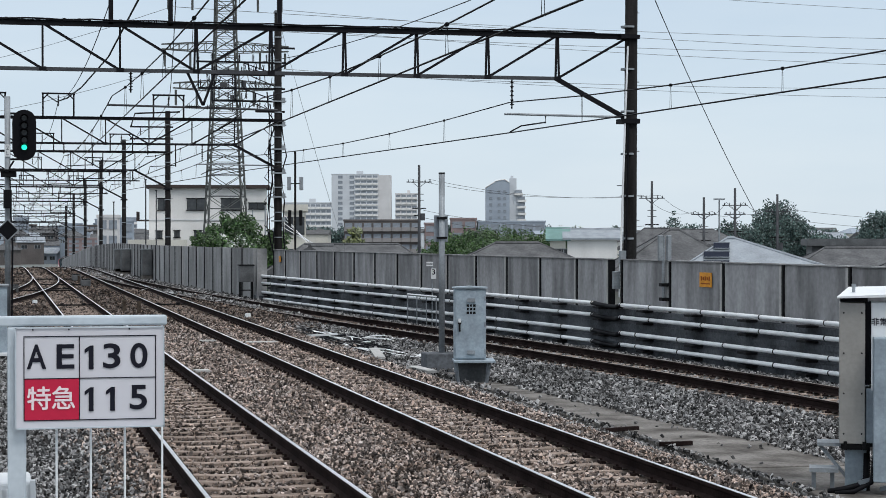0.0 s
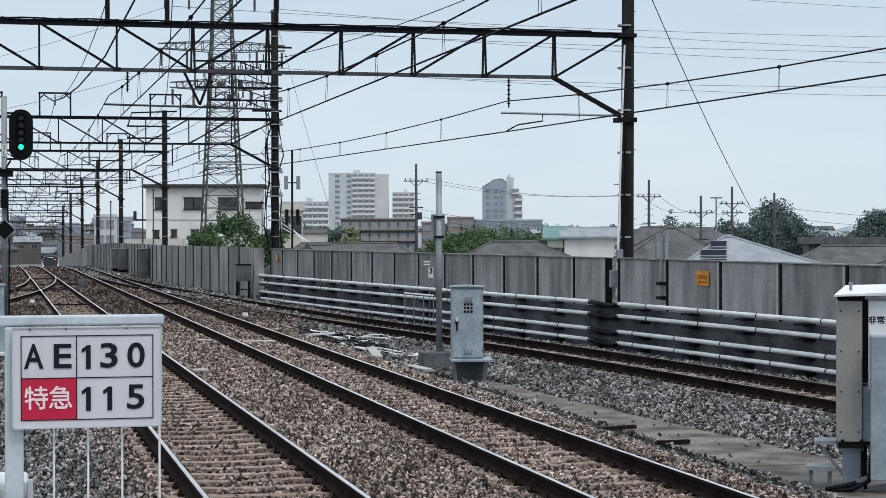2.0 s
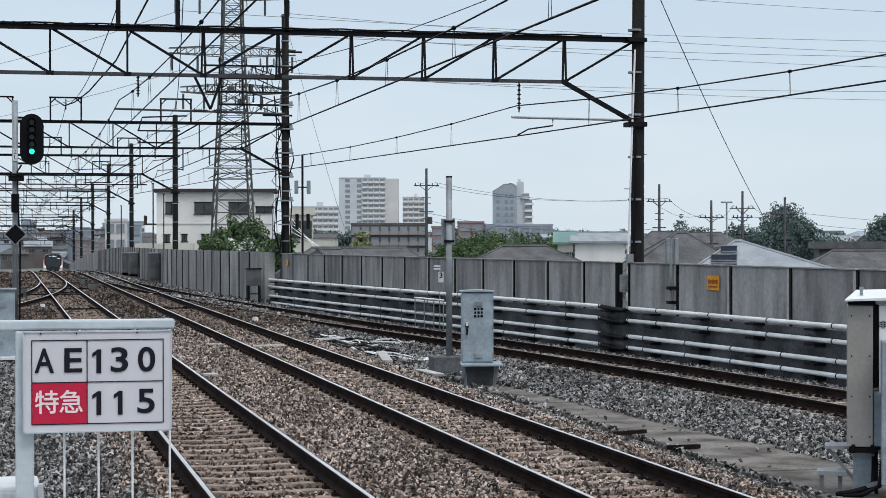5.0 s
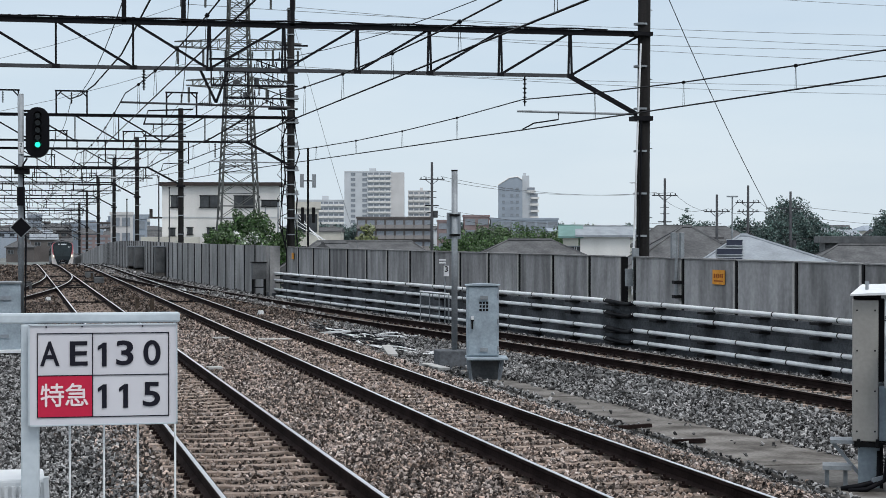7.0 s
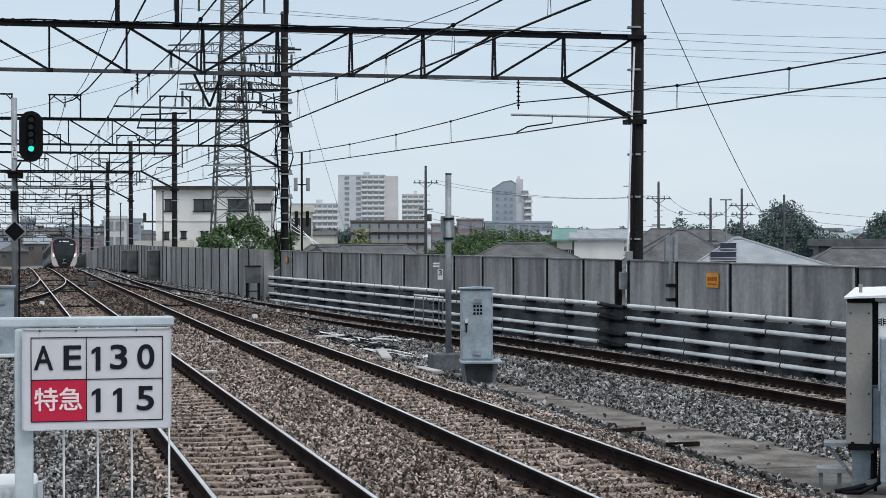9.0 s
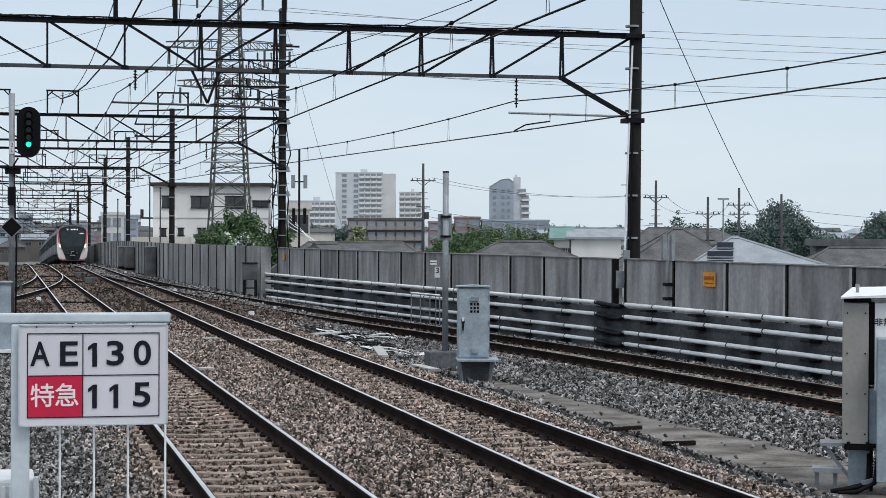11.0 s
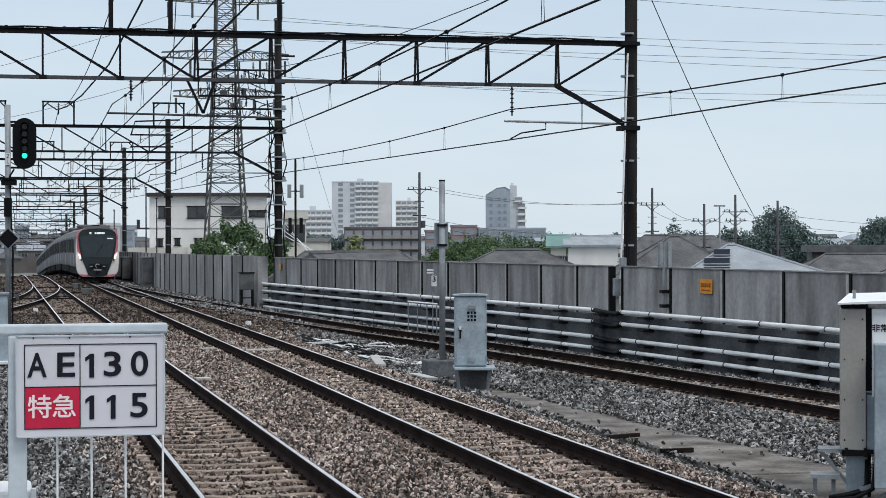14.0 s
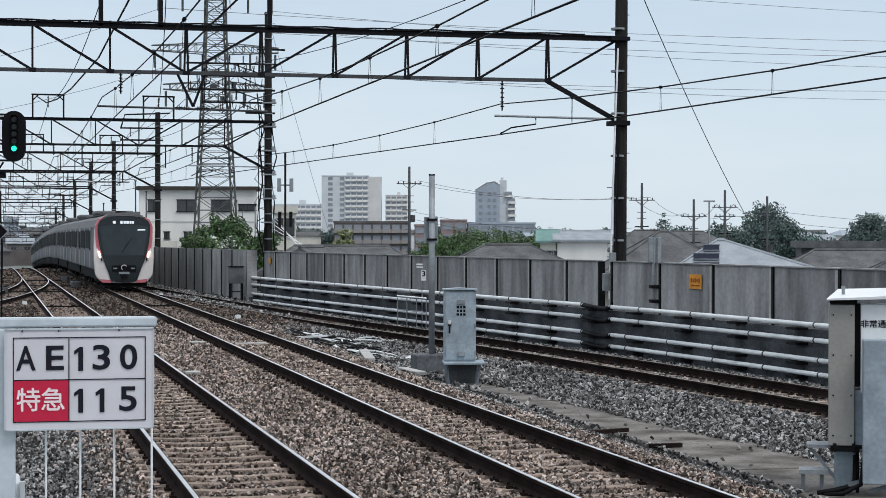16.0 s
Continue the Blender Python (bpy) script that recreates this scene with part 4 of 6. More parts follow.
def signal():
    y = 58.0
    t = thing("railway_signal", "black oval colour-light signal on a grey post showing green", "signal")
    part("post", Geo().tube((0.22, y, -0.5), (0.22, y, 6.6), 0.085, n=14), M_GALV, t, smooth=True)

    def oval(w, h, n=12):
        r = w / 2
        return [(r * math.cos(a), h / 2 - r + r * math.sin(a)) for a in (math.pi * k / n for k in range(n + 1))] + [(r * math.cos(a), -h / 2 + r + r * math.sin(a)) for a in (math.pi + math.pi * k / n for k in range(n + 1))]
    m = pose(0.70, y - 0.12, 5.46)
    head = part("backboard", Geo().prism(oval(0.69, 1.5), -0.03, 0.03), M_BLACK, t, "black oval backboard", at=m)
    for k in range(5):
        z = 0.50 - 0.215 * k
        lit = k == 4
        part("lens", Geo().tube((0, -0.035, z), (0, -0.05, z), 0.08, n=18), G_GREEN if lit else M_TRAINK, head, "glowing green lens" if lit else "dark lens")
        g = Geo()
        for a in range(9):
            b0, b1 = math.pi * a / 9 - 0.1, math.pi * (a + 1) / 9 - 0.1
            g.bar((0.115 * math.cos(b0), -0.14, z + 0.115 * math.sin(b0)), (0.115 * math.cos(b1), -0.14, z + 0.115 * math.sin(b1)), 0.22, 0.006)
        part("hood", g, M_BLACK, head)
    part("bracket", Geo().box((0.4, y, 6.1), (0.5, 0.06, 0.06)), M_POST, t)
    part("bracket", Geo().box((0.4, y, 4.75), (0.5, 0.06, 0.06)), M_POST, t)
    part("step", Geo().box((0.22, y - 0.1, 4.42), (0.75, 0.5, 0.05)).box((0.25, y - 0.2, 4.3), (0.45, 0.2, 0.16)), M_POST, t, "dark service step")
    part("repeater", Geo().tube((0.22, y - 0.14, 3.85), (0.22, y - 0.14, 3.3), 0.12, n=12), M_BLACK, t)
    d = part("diamond_plate", Geo().prism([(0.33, 0), (0, 0.33), (-0.33, 0), (0, -0.33)], -0.01, 0.01), M_GALV, t, "black diamond with pale edge", at=pose(0.22, y - 0.14, 2.66))
    part("diamond_face", Geo().prism([(0.29, 0), (0, 0.29), (-0.29, 0), (0, -0.29)], -0.018, -0.011), M_BLACK, d)
    part("id_plate", Geo().box((0.22, y - 0.1, 5.0), (0.14, 0.02, 0.36)), M_CABW, t)
    for ch, z in (("2", 5.08), ("L", 4.92)):
        me = text_mesh(ch, 0.17, 0.001)
        me.materials.append(M_INK)
        part("character", me, None, t, at=pose(0.22, y - 0.113, z, 90))
    part("cable", Geo().line([(0.4, y - 0.1, 4.7), (0.28, y - 0.12, 4.5), (0.32, y - 0.12, 3.0), (0.36, y - 0.12, 2.2), (0.34, y - 0.1, 0.0)], 0.03, 6), M_BLACK, t)
    part("foot", Geo().box((0.22, y, -0.25), (0.6, 0.6, 0.3)), M_CONC2, t)
    # grey cabinet near the signal
    c = thing("signal_cabinet", "grey-blue steel relay cabinet on a concrete foot beside the signal", "cabinet")
    part("body", Geo().box((-0.22, 44.0, 0.62), (0.75, 0.5, 1.5)), M_CABB, c, bevel=0.02)
    part("lid", Geo().box((-0.22, 44.0, 1.39), (0.82, 0.58, 0.05)), M_GALV, c, bevel=0.01)
    part("vent", Geo().box((-0.2, 43.74, 1.05), (0.3, 0.03, 0.1)), M_CABD, c)
    part("vent", Geo().box((-0.2, 43.74, 0.2), (0.2, 0.03, 0.08)), M_CABD, c)
    part("step", Geo().box((-0.22, 43.8, -0.13), (0.9, 0.7, 0.06)), M_CABW, c)
    part("foot", Geo().box((-0.22, 44.0, -0.34), (0.7, 0.45, 0.4)), M_CONC2, c)
    o = part("orange_marker", Geo().box((0.02, 63.5, 0.62), (0.32, 0.15, 0.36)).tube((0.02, 63.5, -0.3), (0.02, 63.5, 0.5), 0.04), M_ORANGE)
    tagged(o, "small orange equipment box on a short post", "marker")


def middle_cabinet():
    m = pose(9.55, 38.9, 0, 0, 0, -11)
    c = thing("steel_cabinet", "pale blue-grey steel cabinet with handle on a stand", "cabinet", at=m)
    part("body", Geo().box((0, 0, 0.66), (0.66, 0.5, 1.46)), M_CABB, c, bevel=0.015)
    part("door", Geo().box((0.0, -0.258, 0.66), (0.6, 0.02, 1.4)), M_CABB, c, bevel=0.006)
    part("lid", Geo().prism([(-0.36, 1.405), (0.36, 1.405), (0.36, 1.425), (0, 1.45), (-0.36, 1.425)], -0.3, 0.3), M_CABB, c)
    part("vent_hood", Geo().box((0.02, -0.285, 1.16), (0.16, 0.05, 0.08)), M_GALV, c)
    part("vent_hood", Geo().box((0.02, -0.285, 0.08), (0.16, 0.05, 0.08)), M_GALV, c)
    part("handle", Geo().box((-0.22, -0.29, 0.60), (0.035, 0.05, 0.18)).box((-0.22, -0.285, 0.70), (0.07, 0.04, 0.07)), M_POST, c, "steel handle")
    for r in range(3):
        for k in range(3):
            part("lettering_bar", Geo().box((-0.05 + 0.068 * k, -0.272, 1.05 - 0.075 * r), (0.052 - 0.012 * ((k + r) % 2), 0.004, 0.05)), M_POST, c, "unreadable dark lettering")
    for z in (0.1, 0.66, 1.2):
        part("hinge", Geo().tube((0.31, -0.275, z - 0.05), (0.31, -0.275, z + 0.05), 0.014, n=8), M_GALV, c)
    part("padlock", Geo().box((-0.22, -0.3, 0.74), (0.05, 0.04, 0.08)), M_CABW, c, "bright padlock")
    part("shelf", Geo().box((0.08, -0.12, -0.1), (0.86, 0.95, 0.05)), M_CABB, c, "pale grey service shelf", bevel=0.01)
    for sx in (-0.3, 0.4):
        for sy in (-0.5, 0.25):
            part("leg", Geo().bar((sx * 0.8, sy * 0.8, -0.62), (sx, sy, -0.1), 0.05, 0.05), M_CABD, c)
    part("base", Geo().box((0.02, 0.12, -0.37), (0.62, 0.42, 0.48)), M_CABK, c)
    p = thing("marker_pole", "grey steel pole with a flat plate on a concrete block", "pole")
    x, y = 9.76, 42.4
    part("pole", Geo().tube((x, y, -0.25), (x, y, 3.9), 0.07, n=14), M_GALV, p, smooth=True)
    part("cap", Geo().tube((x, y, 3.9), (x, y, 3.93), 0.075, n=14), M_POST, p)
    part("plate", Geo().box((x, y + 0.09, 2.66), (0.32, 0.02, 0.6)), M_CABD, p, "grey back of a plate")
    part("strap", Geo().box((x, y, 2.9), (0.2, 0.2, 0.05)).box((x, y, 2.45), (0.2, 0.2, 0.05)), M_POST, p)
    part("block", Geo().box((x - 0.02, y, -0.4), (0.8, 0.6, 0.5)), M_DARKW, p, "concrete foot block", bevel=0.03)
    k = thing("kilometre_plate", "small white plate with a black figure 3 on the wall", "sign")
    xk = 60.95
    part("plate", Geo().box((wall_x(xk) - 0.27, xk, 1.26), (0.17, 0.03, 0.34)), M_CABW, k)
    part("plate", Geo().box((wall_x(xk) - 0.40, xk, 1.53), (0.22, 0.03, 0.05)).box((wall_x(xk) - 0.40, xk, 1.62), (0.22, 0.03, 0.05)), M_CABW, k)
    part("post", Geo().tube((wall_x(xk) - 0.3, xk + 0.05, -0.6), (wall_x(xk) - 0.3, xk + 0.05, 1.6), 0.025), M_GALV, k)
    me = text_mesh("3", 0.25, 0.002, 0.006)
    me.materials.append(M_INK)
    part("character", me, None, k, at=pose(wall_x(xk) - 0.27, xk - 0.02, 1.31, 90))


def right_cabinet():
    m = pose(10.025, 21.42, 0, 0, 0, -24)
    c = thing("equipment_cabinet", "tall beige-grey steel equipment cabinet with a white sloped lid", "cabinet", at=m)
    part("side_panel", Geo().box((-0.02, 0.0, 0.86), (0.30, 0.6, 1.68)), M_CABG, c, "beige-grey side panel with screws", bevel=0.01)
    for z in (0.14, 0.62, 1.1, 1.58):
        for x in (-0.12, 0.09):
            part("screw", Geo().tube((x, -0.3, z), (x, -0.31, z), 0.011, n=8), M_POST, c)
    # Black block fills the slot, with the recess's shade as its colour.
    part("slot", Geo().box((0.165, 0.02, 1.22), (0.07, 0.5, 0.98)), M_BLACK, c, "black fill for the shaded recess")
    part("white_panel", Geo().box((0.52, -0.02, 1.18), (0.64, 0.56, 1.05)), M_CABW, c, "white front panel", bevel=0.01)
    part("lower_panel", Geo().box((0.25, 0.02, 0.35), (0.22, 0.5, 0.66)), M_CABB, c)
    lid = Geo().add([(-0.2, -0.4, 1.755), (1.1, -0.4, 1.79), (1.1, 0.5, 1.83), (-0.05, 0.5, 1.83), (-0.2, -0.4, 1.775), (1.1, -0.4, 1.84), (1.1, 0.5, 1.90), (-0.05, 0.5, 1.87)],
                    [(0, 1, 5, 4), (1, 2, 6, 5), (2, 3, 7, 6), (3, 0, 4, 7), (4, 5, 6, 7), (3, 2, 1, 0)])
    part("lid", lid, M_CABW, c, "white sloped lid")
    part("lid_rib", Geo().box((0.0, 0, 1.74), (0.32, 0.5, 0.06)), M_POST, c)
    part("lifting_eye", Geo().tube((0.0, -0.05, 1.82), (0.0, -0.05, 1.89), 0.02).box((0, -0.05, 1.9), (0.05, 0.03, 0.04)), M_GALV, c)
    me = text_mesh("非常通", 0.1, 0.001)
    me.materials.append(M_INK)
    for k, (dx, dz) in enumerate(((-0.002, 0), (0.002, 0), (0, 0.002), (0, -0.002))):
        part("lettering", me, None, c, "black lettering", at=pose(0.345 + dx, -0.303 - 0.0003 * k, 1.47 + dz, 90))
    part("grey_box", Geo().box((0.63, -0.42, 0.45), (0.82, 0.35, 1.7)), M_CABB, c, "blue-grey front box", bevel=0.015)
    part("post", Geo().box((0.03, 0.0, -0.32), (0.26, 0.3, 0.6)), M_CABB, c)
    part("post", Geo().box((0.17, 0.0, -0.32), (0.04, 0.34, 0.62)), M_POST, c)
    part("crossbar", Geo().box((0.25, 0, 0.0), (0.5, 0.5, 0.05)), M_POST, c)
    part("step", Geo().box((-0.25, -0.02, 0.0), (0.36, 0.4, 0.04)), M_GALV, c, "grated steel step")
    part("step", Geo().box((-0.35, -0.15, -0.3), (0.34, 0.35, 0.05)), M_GALV, c, "lower steel step")
    part("strut", Geo().bar((-0.4, -0.1, -0.02), (-0.08, -0.1, -0.4), 0.04, 0.04), M_GALV, c)
    for x in (-0.47, -0.25):
        part("step_leg", Geo().bar((x, -0.15, -0.62), (x, -0.15, -0.3), 0.05, 0.05), M_GALV, c)
    for k, (x, z) in enumerate(((0.3, -0.35), (0.55, -0.42), (0.8, -0.5))):
        part("frame_bar", Geo().bar((x - 0.25, -0.4, z - 0.08), (x + 0.4, -0.4, z + 0.1), 0.05, 0.05), M_CABD, c)
    part("foot", Geo().box((0.4, 0, -0.6), (1.2, 0.6, 0.08)), M_CONC2, c)
    part("cable", Geo().line([(-0.3, -0.42, -0.54), (-0.12, -0.46, -0.5), (0.05, -0.4, -0.46), (0.14, -0.25, -0.4), (0.15, -0.2, -0.1)], 0.035, 8), M_BLACK, c, "thick black cable", smooth=True)
    part("cable", Geo().line([(-0.22, -0.5, -0.55), (0.0, -0.52, -0.52), (0.2, -0.45, -0.42), (0.24, -0.3, -0.15)], 0.028, 8), M_BLACK, c, smooth=True)
    part("bracket", Geo().box((0.02, -0.05, -0.02), (0.34, 0.5, 0.06)).box((-0.1, -0.2, 0.0), (0.04, 0.3, 0.1)).box((0.12, -0.2, 0.0), (0.04, 0.3, 0.1)), M_POST, c, "dark mounting bracket")


def wall_things():
    s = thing("orange_plate", "orange warning plate with dark bars fixed to the wall", "sign")
    y = 42.2
    x = wall_x(y)
    m = pose(x - 0.02, y, 1.47, 0, 0, 6)
    part("plate", Geo().box((-0.015, 0, 0), (0.012, 0.62, 0.34)), M_ORANGE, s, at=m)
    for k in range(5):
        part("lettering_bar", Geo().box((-0.024, -0.2 + 0.1 * k, 0.03), (0.004, 0.07, 0.10 - 0.02 * (k % 2))), M_RUSTRED, s, at=m)
    part("lettering_bar", Geo().box((-0.024, 0.0, -0.09), (0.004, 0.46, 0.03)), M_RUSTRED, s, at=m)
    s = thing("orange_plate", "small orange plate fixed to the wall near a pole", "sign")
    part("plate", Geo().box((wall_x(81.9) - 0.04, 81.9, 1.5), (0.02, 0.5, 0.26)), M_ORANGE, s)
    s = thing("wall_antenna", "grey box aerial on a short pole clamped to the wall", "aerial")
    y = 44.35
    x = wall_x(y)
    part("pole", Geo().tube((x - 0.12, y, 0.9), (x - 0.12, y, 2.5), 0.04), M_GALV, s)
    part("panel", Geo().box((x - 0.2, y, 2.2), (0.1, 0.12, 0.62)), M_GALV, s, bevel=0.01)
    part("panel", Geo().box((x + 0.02, y, 2.2), (0.1, 0.12, 0.62)), M_GALV, s, bevel=0.01)
    part("clamp", Geo().box((x - 0.1, y, 1.3), (0.2, 0.2, 0.08)).box((x - 0.1, y, 0.95), (0.2, 0.2, 0.08)), M_POST, s)
    s = thing("hand_railing", "white tubular railing standing beside the outer track", "railing")
    for k in range(4):
        y = 59.7 + 0.95 * k
        part("post", Geo().tube((13.56 - 0.115 * 0.95 * k, y, -0.65), (13.56 - 0.115 * 0.95 * k, y, 0.55), 0.017), M_GALV, s)
    part("rail", Geo().tube((13.56, 59.7, 0.55), (13.23, 62.55, 0.55), 0.028), M_PIPE, s)
    part("rail", Geo().tube((13.56, 59.7, 0.1), (13.23, 62.55, 0.1), 0.016), M_GALV, s)
    s = thing("trackside_box", "dark grey steel box on legs against the wall", "cabinet")
    x, y = wall_x(84.4) - 0.95, 84.4
    part("body", Geo().box((x, y, 0.82), (0.62, 0.5, 0.72)), M_CABK, s, bevel=0.02)
    part("lid", Geo().box((x, y, 1.2), (0.68, 0.56, 0.05)), M_POST, s)
    for a in (-0.26, 0.26):
        for b in (-0.2, 0.2):
            part("leg", Geo().box((x + a, y + b, 0.1), (0.06, 0.06, 0.75)), M_POST, s)
    part("crossbar", Geo().box((x, y - 0.2, 0.1), (0.5, 0.05, 0.05)), M_POST, s)
    for k, (y, z, w) in enumerate(((118, 0.95, 1.5), (134, 0.85, 1.6), (141, 0.8, 1.2))):
        x = wall_x(y) - 0.75
        s = thing("wall_cabinet", "dark grey steel cabinet standing against the far wall", "cabinet", group="wall cabinets")
        part("body", Geo().box((x, y, level(y) + z - 0.1), (0.6, w, 1.6)), M_CABK, s, bevel=0.02)
        part("lid", Geo().box((x, y, level(y) + z + 0.72), (0.7, w + 0.1, 0.05)), M_GALV, s)
        part("plinth", Geo().box((x, y, level(y) - 0.1), (0.6, w, 0.4)), M_CONC2, s)
    s = thing("platform_aerial", "pair of panel aerials on a thin mast behind the wall", "aerial")
    x, y = 13.0, 86.0
    part("mast", Geo().tube((x, y, -6.5), (x, y, 6.3), 0.05), M_POST, s)
    for d in (-0.28, 0.28):
        part("panel", Geo().box((x + d, y, 4.85), (0.16, 0.12, 0.6)), M_GALV, s)
        part("panel", Geo().box((x + d * 0.9, y, 3.3), (0.14, 0.12, 0.7)), M_POST, s)
    part("arm", Geo().box((x, y, 4.85), (0.6, 0.05, 0.05)), M_POST, s)


def clutter():
    rng = random.Random(4)
    t = thing("cable_coils", "tangle of black and white cables lying on the ballast", "cables")
    for k in range(14):
        x, y = 8.6 + rng.uniform(0, 2.0), 49.0 + rng.uniform(-1.5, 6.0)
        pts = []
        a0, rx, ry = rng.uniform(0, 6), rng.uniform(0.35, 0.9), rng.uniform(0.5, 1.6)
        for i in range(22):
            a = a0 + i * 0.33
            px, py = x + rx * math.cos(a), y + ry * math.sin(a * 0.9)
            pts.append((px, py, ground_z(px, py) + 0.05 + 0.03 * math.sin(i * 1.3 + k)))
        part("cable", Geo().line(pts, 0.022, 6), M_PIPE if k % 3 == 0 else M_BLACK, t, smooth=True)
    for k in range(3):
        x = 8.6 + 0.5 * k
        part("channel", Geo().box((x, 52.0 + k, ground_z(x, 52) + 0.1), (0.12, 1.2, 0.05), turn=-50 + 12 * k), M_BLACK if k else M_CABW, t)
    for x, y, turn, L in ((9.0, 46.2, -8.5, 3.6), (9.0, 41.0, 3, 1.6), (9.2, 28.2, -68, 1.0), (9.5, 26.2, -85, 0.5)):
        b = part("loose_board", Geo().box((x, y, ground_z(x, y) + 0.11), (0.24 if L > 1.5 else 0.08, L, 0.06), turn=turn), M_EDGE if L > 1.5 else M_RUST, bevel=0.006)
        tagged(b, "flat concrete trough cover lying on the ballast" if L > 1.5 else "rusty iron bar lying on the slab path", "debris", group="line-side debris")
    for x, y in ((4.3, 69.0), (4.75, 68.0), (4.4, 112.0), (4.75, 109.0)):
        p = thing("distance_post", "short rusty marker post between the tracks", "marker post", group="marker posts")
        part("post", Geo().box((x, y, -0.05), (0.13, 0.13, 0.42)), M_BARK, p, bevel=0.01)
        part("cap", Geo().box((x, y, 0.18), (0.17, 0.17, 0.05)), M_BARK, p)
    for x, y in ((0.75, 58.5), (7.95, 63.0), (1.35, 78.0), (7.6, 88.0)):
        p = part("rail_box", Geo().tube((x, y, -0.25), (x, y, -0.06), 0.12, 0.09, 10), M_CABW, smooth=False)
        tagged(p, "small white trackside connection box on the ballast", "box", group="connection boxes")
    for x, y, w in ((5.15, 49.0, 0.4), (6.3, 48.1, 1.05), (3.9, 38.2, 0.3), (3.1, 40.0, 0.3)):
        p = part("bond_cover", Geo().box((x, y, -0.185), (w, 0.3, 0.05), turn=4), M_EDGE, bevel=0.01)
        tagged(p, "flat white cover plate between the rails", "cover plate", group="cover plates")
    for y in (93.0, 104.0, 117.0):
        q = thing("point_machine", "dark steel point machine with rods across the rails", "point machine", group="point machines")
        x = 0.6 if y < 100 else 4.45
        z = level(y) - 0.12
        part("housing", Geo().box((x, y, z + 0.1), (0.5, 1.1, 0.34)), M_CABK, q, bevel=0.04)
        part("lid", Geo().box((x, y, z + 0.29), (0.44, 0.9, 0.05)), M_POST, q, bevel=0.015)
        part("motor", Geo().tube((x, y + 0.5, z + 0.1), (x, y + 1.0, z + 0.1), 0.15, n=12), M_POST, q)
        for d in (-0.2, 0.15, 0.4):
            part("rod", Geo().tube((x, y + d, z + 0.02), (TRACK1 + (0.7 if x < 2 else -0.7), y + d, z + 0.02), 0.028, n=6), M_POST, q)
    for y in (74.0, 97.0):
        for c in (TRACK1, t3_x(y) if 84 < y < 112 else TRACK2):
            q = part("tie_bar", Geo().box((c, y, level(y) - 0.13), (1.7, 0.07, 0.05)).box((c - 0.4, y, level(y) - 0.1), (0.12, 0.16, 0.08)).box((c + 0.4, y, level(y) - 0.1), (0.12, 0.16, 0.08)), M_POST)
            tagged(q, "dark steel tie bar across the rails", "tie bar", group="tie bars")
    m = thing("white_stake", "worn white stake standing in dark ballast", "stake")
    part("stake", Geo().box((1.25, 27.5, -0.15), (0.05, 0.05, 0.45)), M_PIPE, m)
    part("cap", Geo().box((1.25, 27.5, 0.12), (0.16, 0.1, 0.08)), M_RUST, m)


# ---- the town ----
def lattice_pylon():
    X, Y, z0 = 22.9, 200.0, -6.5
    t = thing("transmission_tower", "tall grey lattice steel transmission tower", "pylon")

    def hw(z):
        return float(np.interp(z, (-6.5, 3.5, 7.6, 15.3, 23.5, 48), (2.7, 1.98, 1.8, 1.41, 1.03, 0.6)))
    zs = [-6.5, -2.5, 1.0, 4.0, 6.6, 8.8] + [8.8 + 1.3 * k for k in range(1, 27)]

    def corner(z, i):
        sx, sy = ((-1, -1), (1, -1), (1, 1), (-1, 1))[i]
        return Vector((X + sx * hw(z), Y + sy * hw(z), z))
    for i in range(4):
        for a, b in zip(zs[:-1], zs[1:]):
            part("leg", Geo().bar(corner(a, i), corner(b, i), 0.15, 0.15), M_PYLON, t)
    for a, b in zip(zs[:-1], zs[1:]):
        for i in range(4):
            j = (i + 1) % 4
            for p, q in ((corner(a, i), corner(b, j)), (corner(a, j), corner(b, i)), (corner(b, i), corner(b, j)), (corner((a + b) / 2, i), corner((a + b) / 2, j))):
                part("brace", Geo().bar(p, q, 0.065, 0.065), M_PYLON, t)
    for z, w in ((17.6, 5.4), (21.6, 6.6), (27.5, 6.2), (33, 5.6)):
        for s in (-1, 1):
            g = Geo()
            tip = Vector((X + s * w, Y, z + 0.2))
            for yy in (-1, 1):
                a, b = Vector((X + s * hw(z), Y + yy * hw(z), z)), Vector((X + s * hw(z), Y + yy * hw(z), z + 1.0))
                e = tip + Vector((0, yy * 0.25, 0))
                g.bar(a, e, 0.1, 0.1).bar(b, e + Vector((0, 0, 0.5)), 0.1, 0.1)
                for k in range(1, 6):
                    g.bar(a.lerp(e, k / 6), b.lerp(e + Vector((0, 0, 0.5)), k / 6), 0.07, 0.07)
                    g.bar(a.lerp(e, k / 6), b.lerp(e + Vector((0, 0, 0.5)), (k - 1) / 6), 0.06, 0.06)
            part("cross_arm", g, M_PYLON, t)
            for k in (0.55, 0.95):
                x = X + s * w * k
                part("insulator", Geo().tube((x, Y, z), (x, Y, z - 1.6), 0.12, n=6), M_PYLON, t)
    w = thing("power_lines", "thin grey high-voltage lines crossing the sky", "power line")
    for z in (20.0, 24.3, 26.2, 31.5):
        for d in (-5.5, 5.5):
            part("line", Geo().line(sag((X + d, Y, z), (235, 262 + 3 * d, z + 8.6), 3.0, 24), 0.03, 4), M_GALV, w)
    for z in (20.0, 26.2):
        part("line", Geo().line(sag((X - 5.5, Y, z), (-60, 330, z + 2.0), 5.0, 12), 0.028, 4), M_GALV, w)


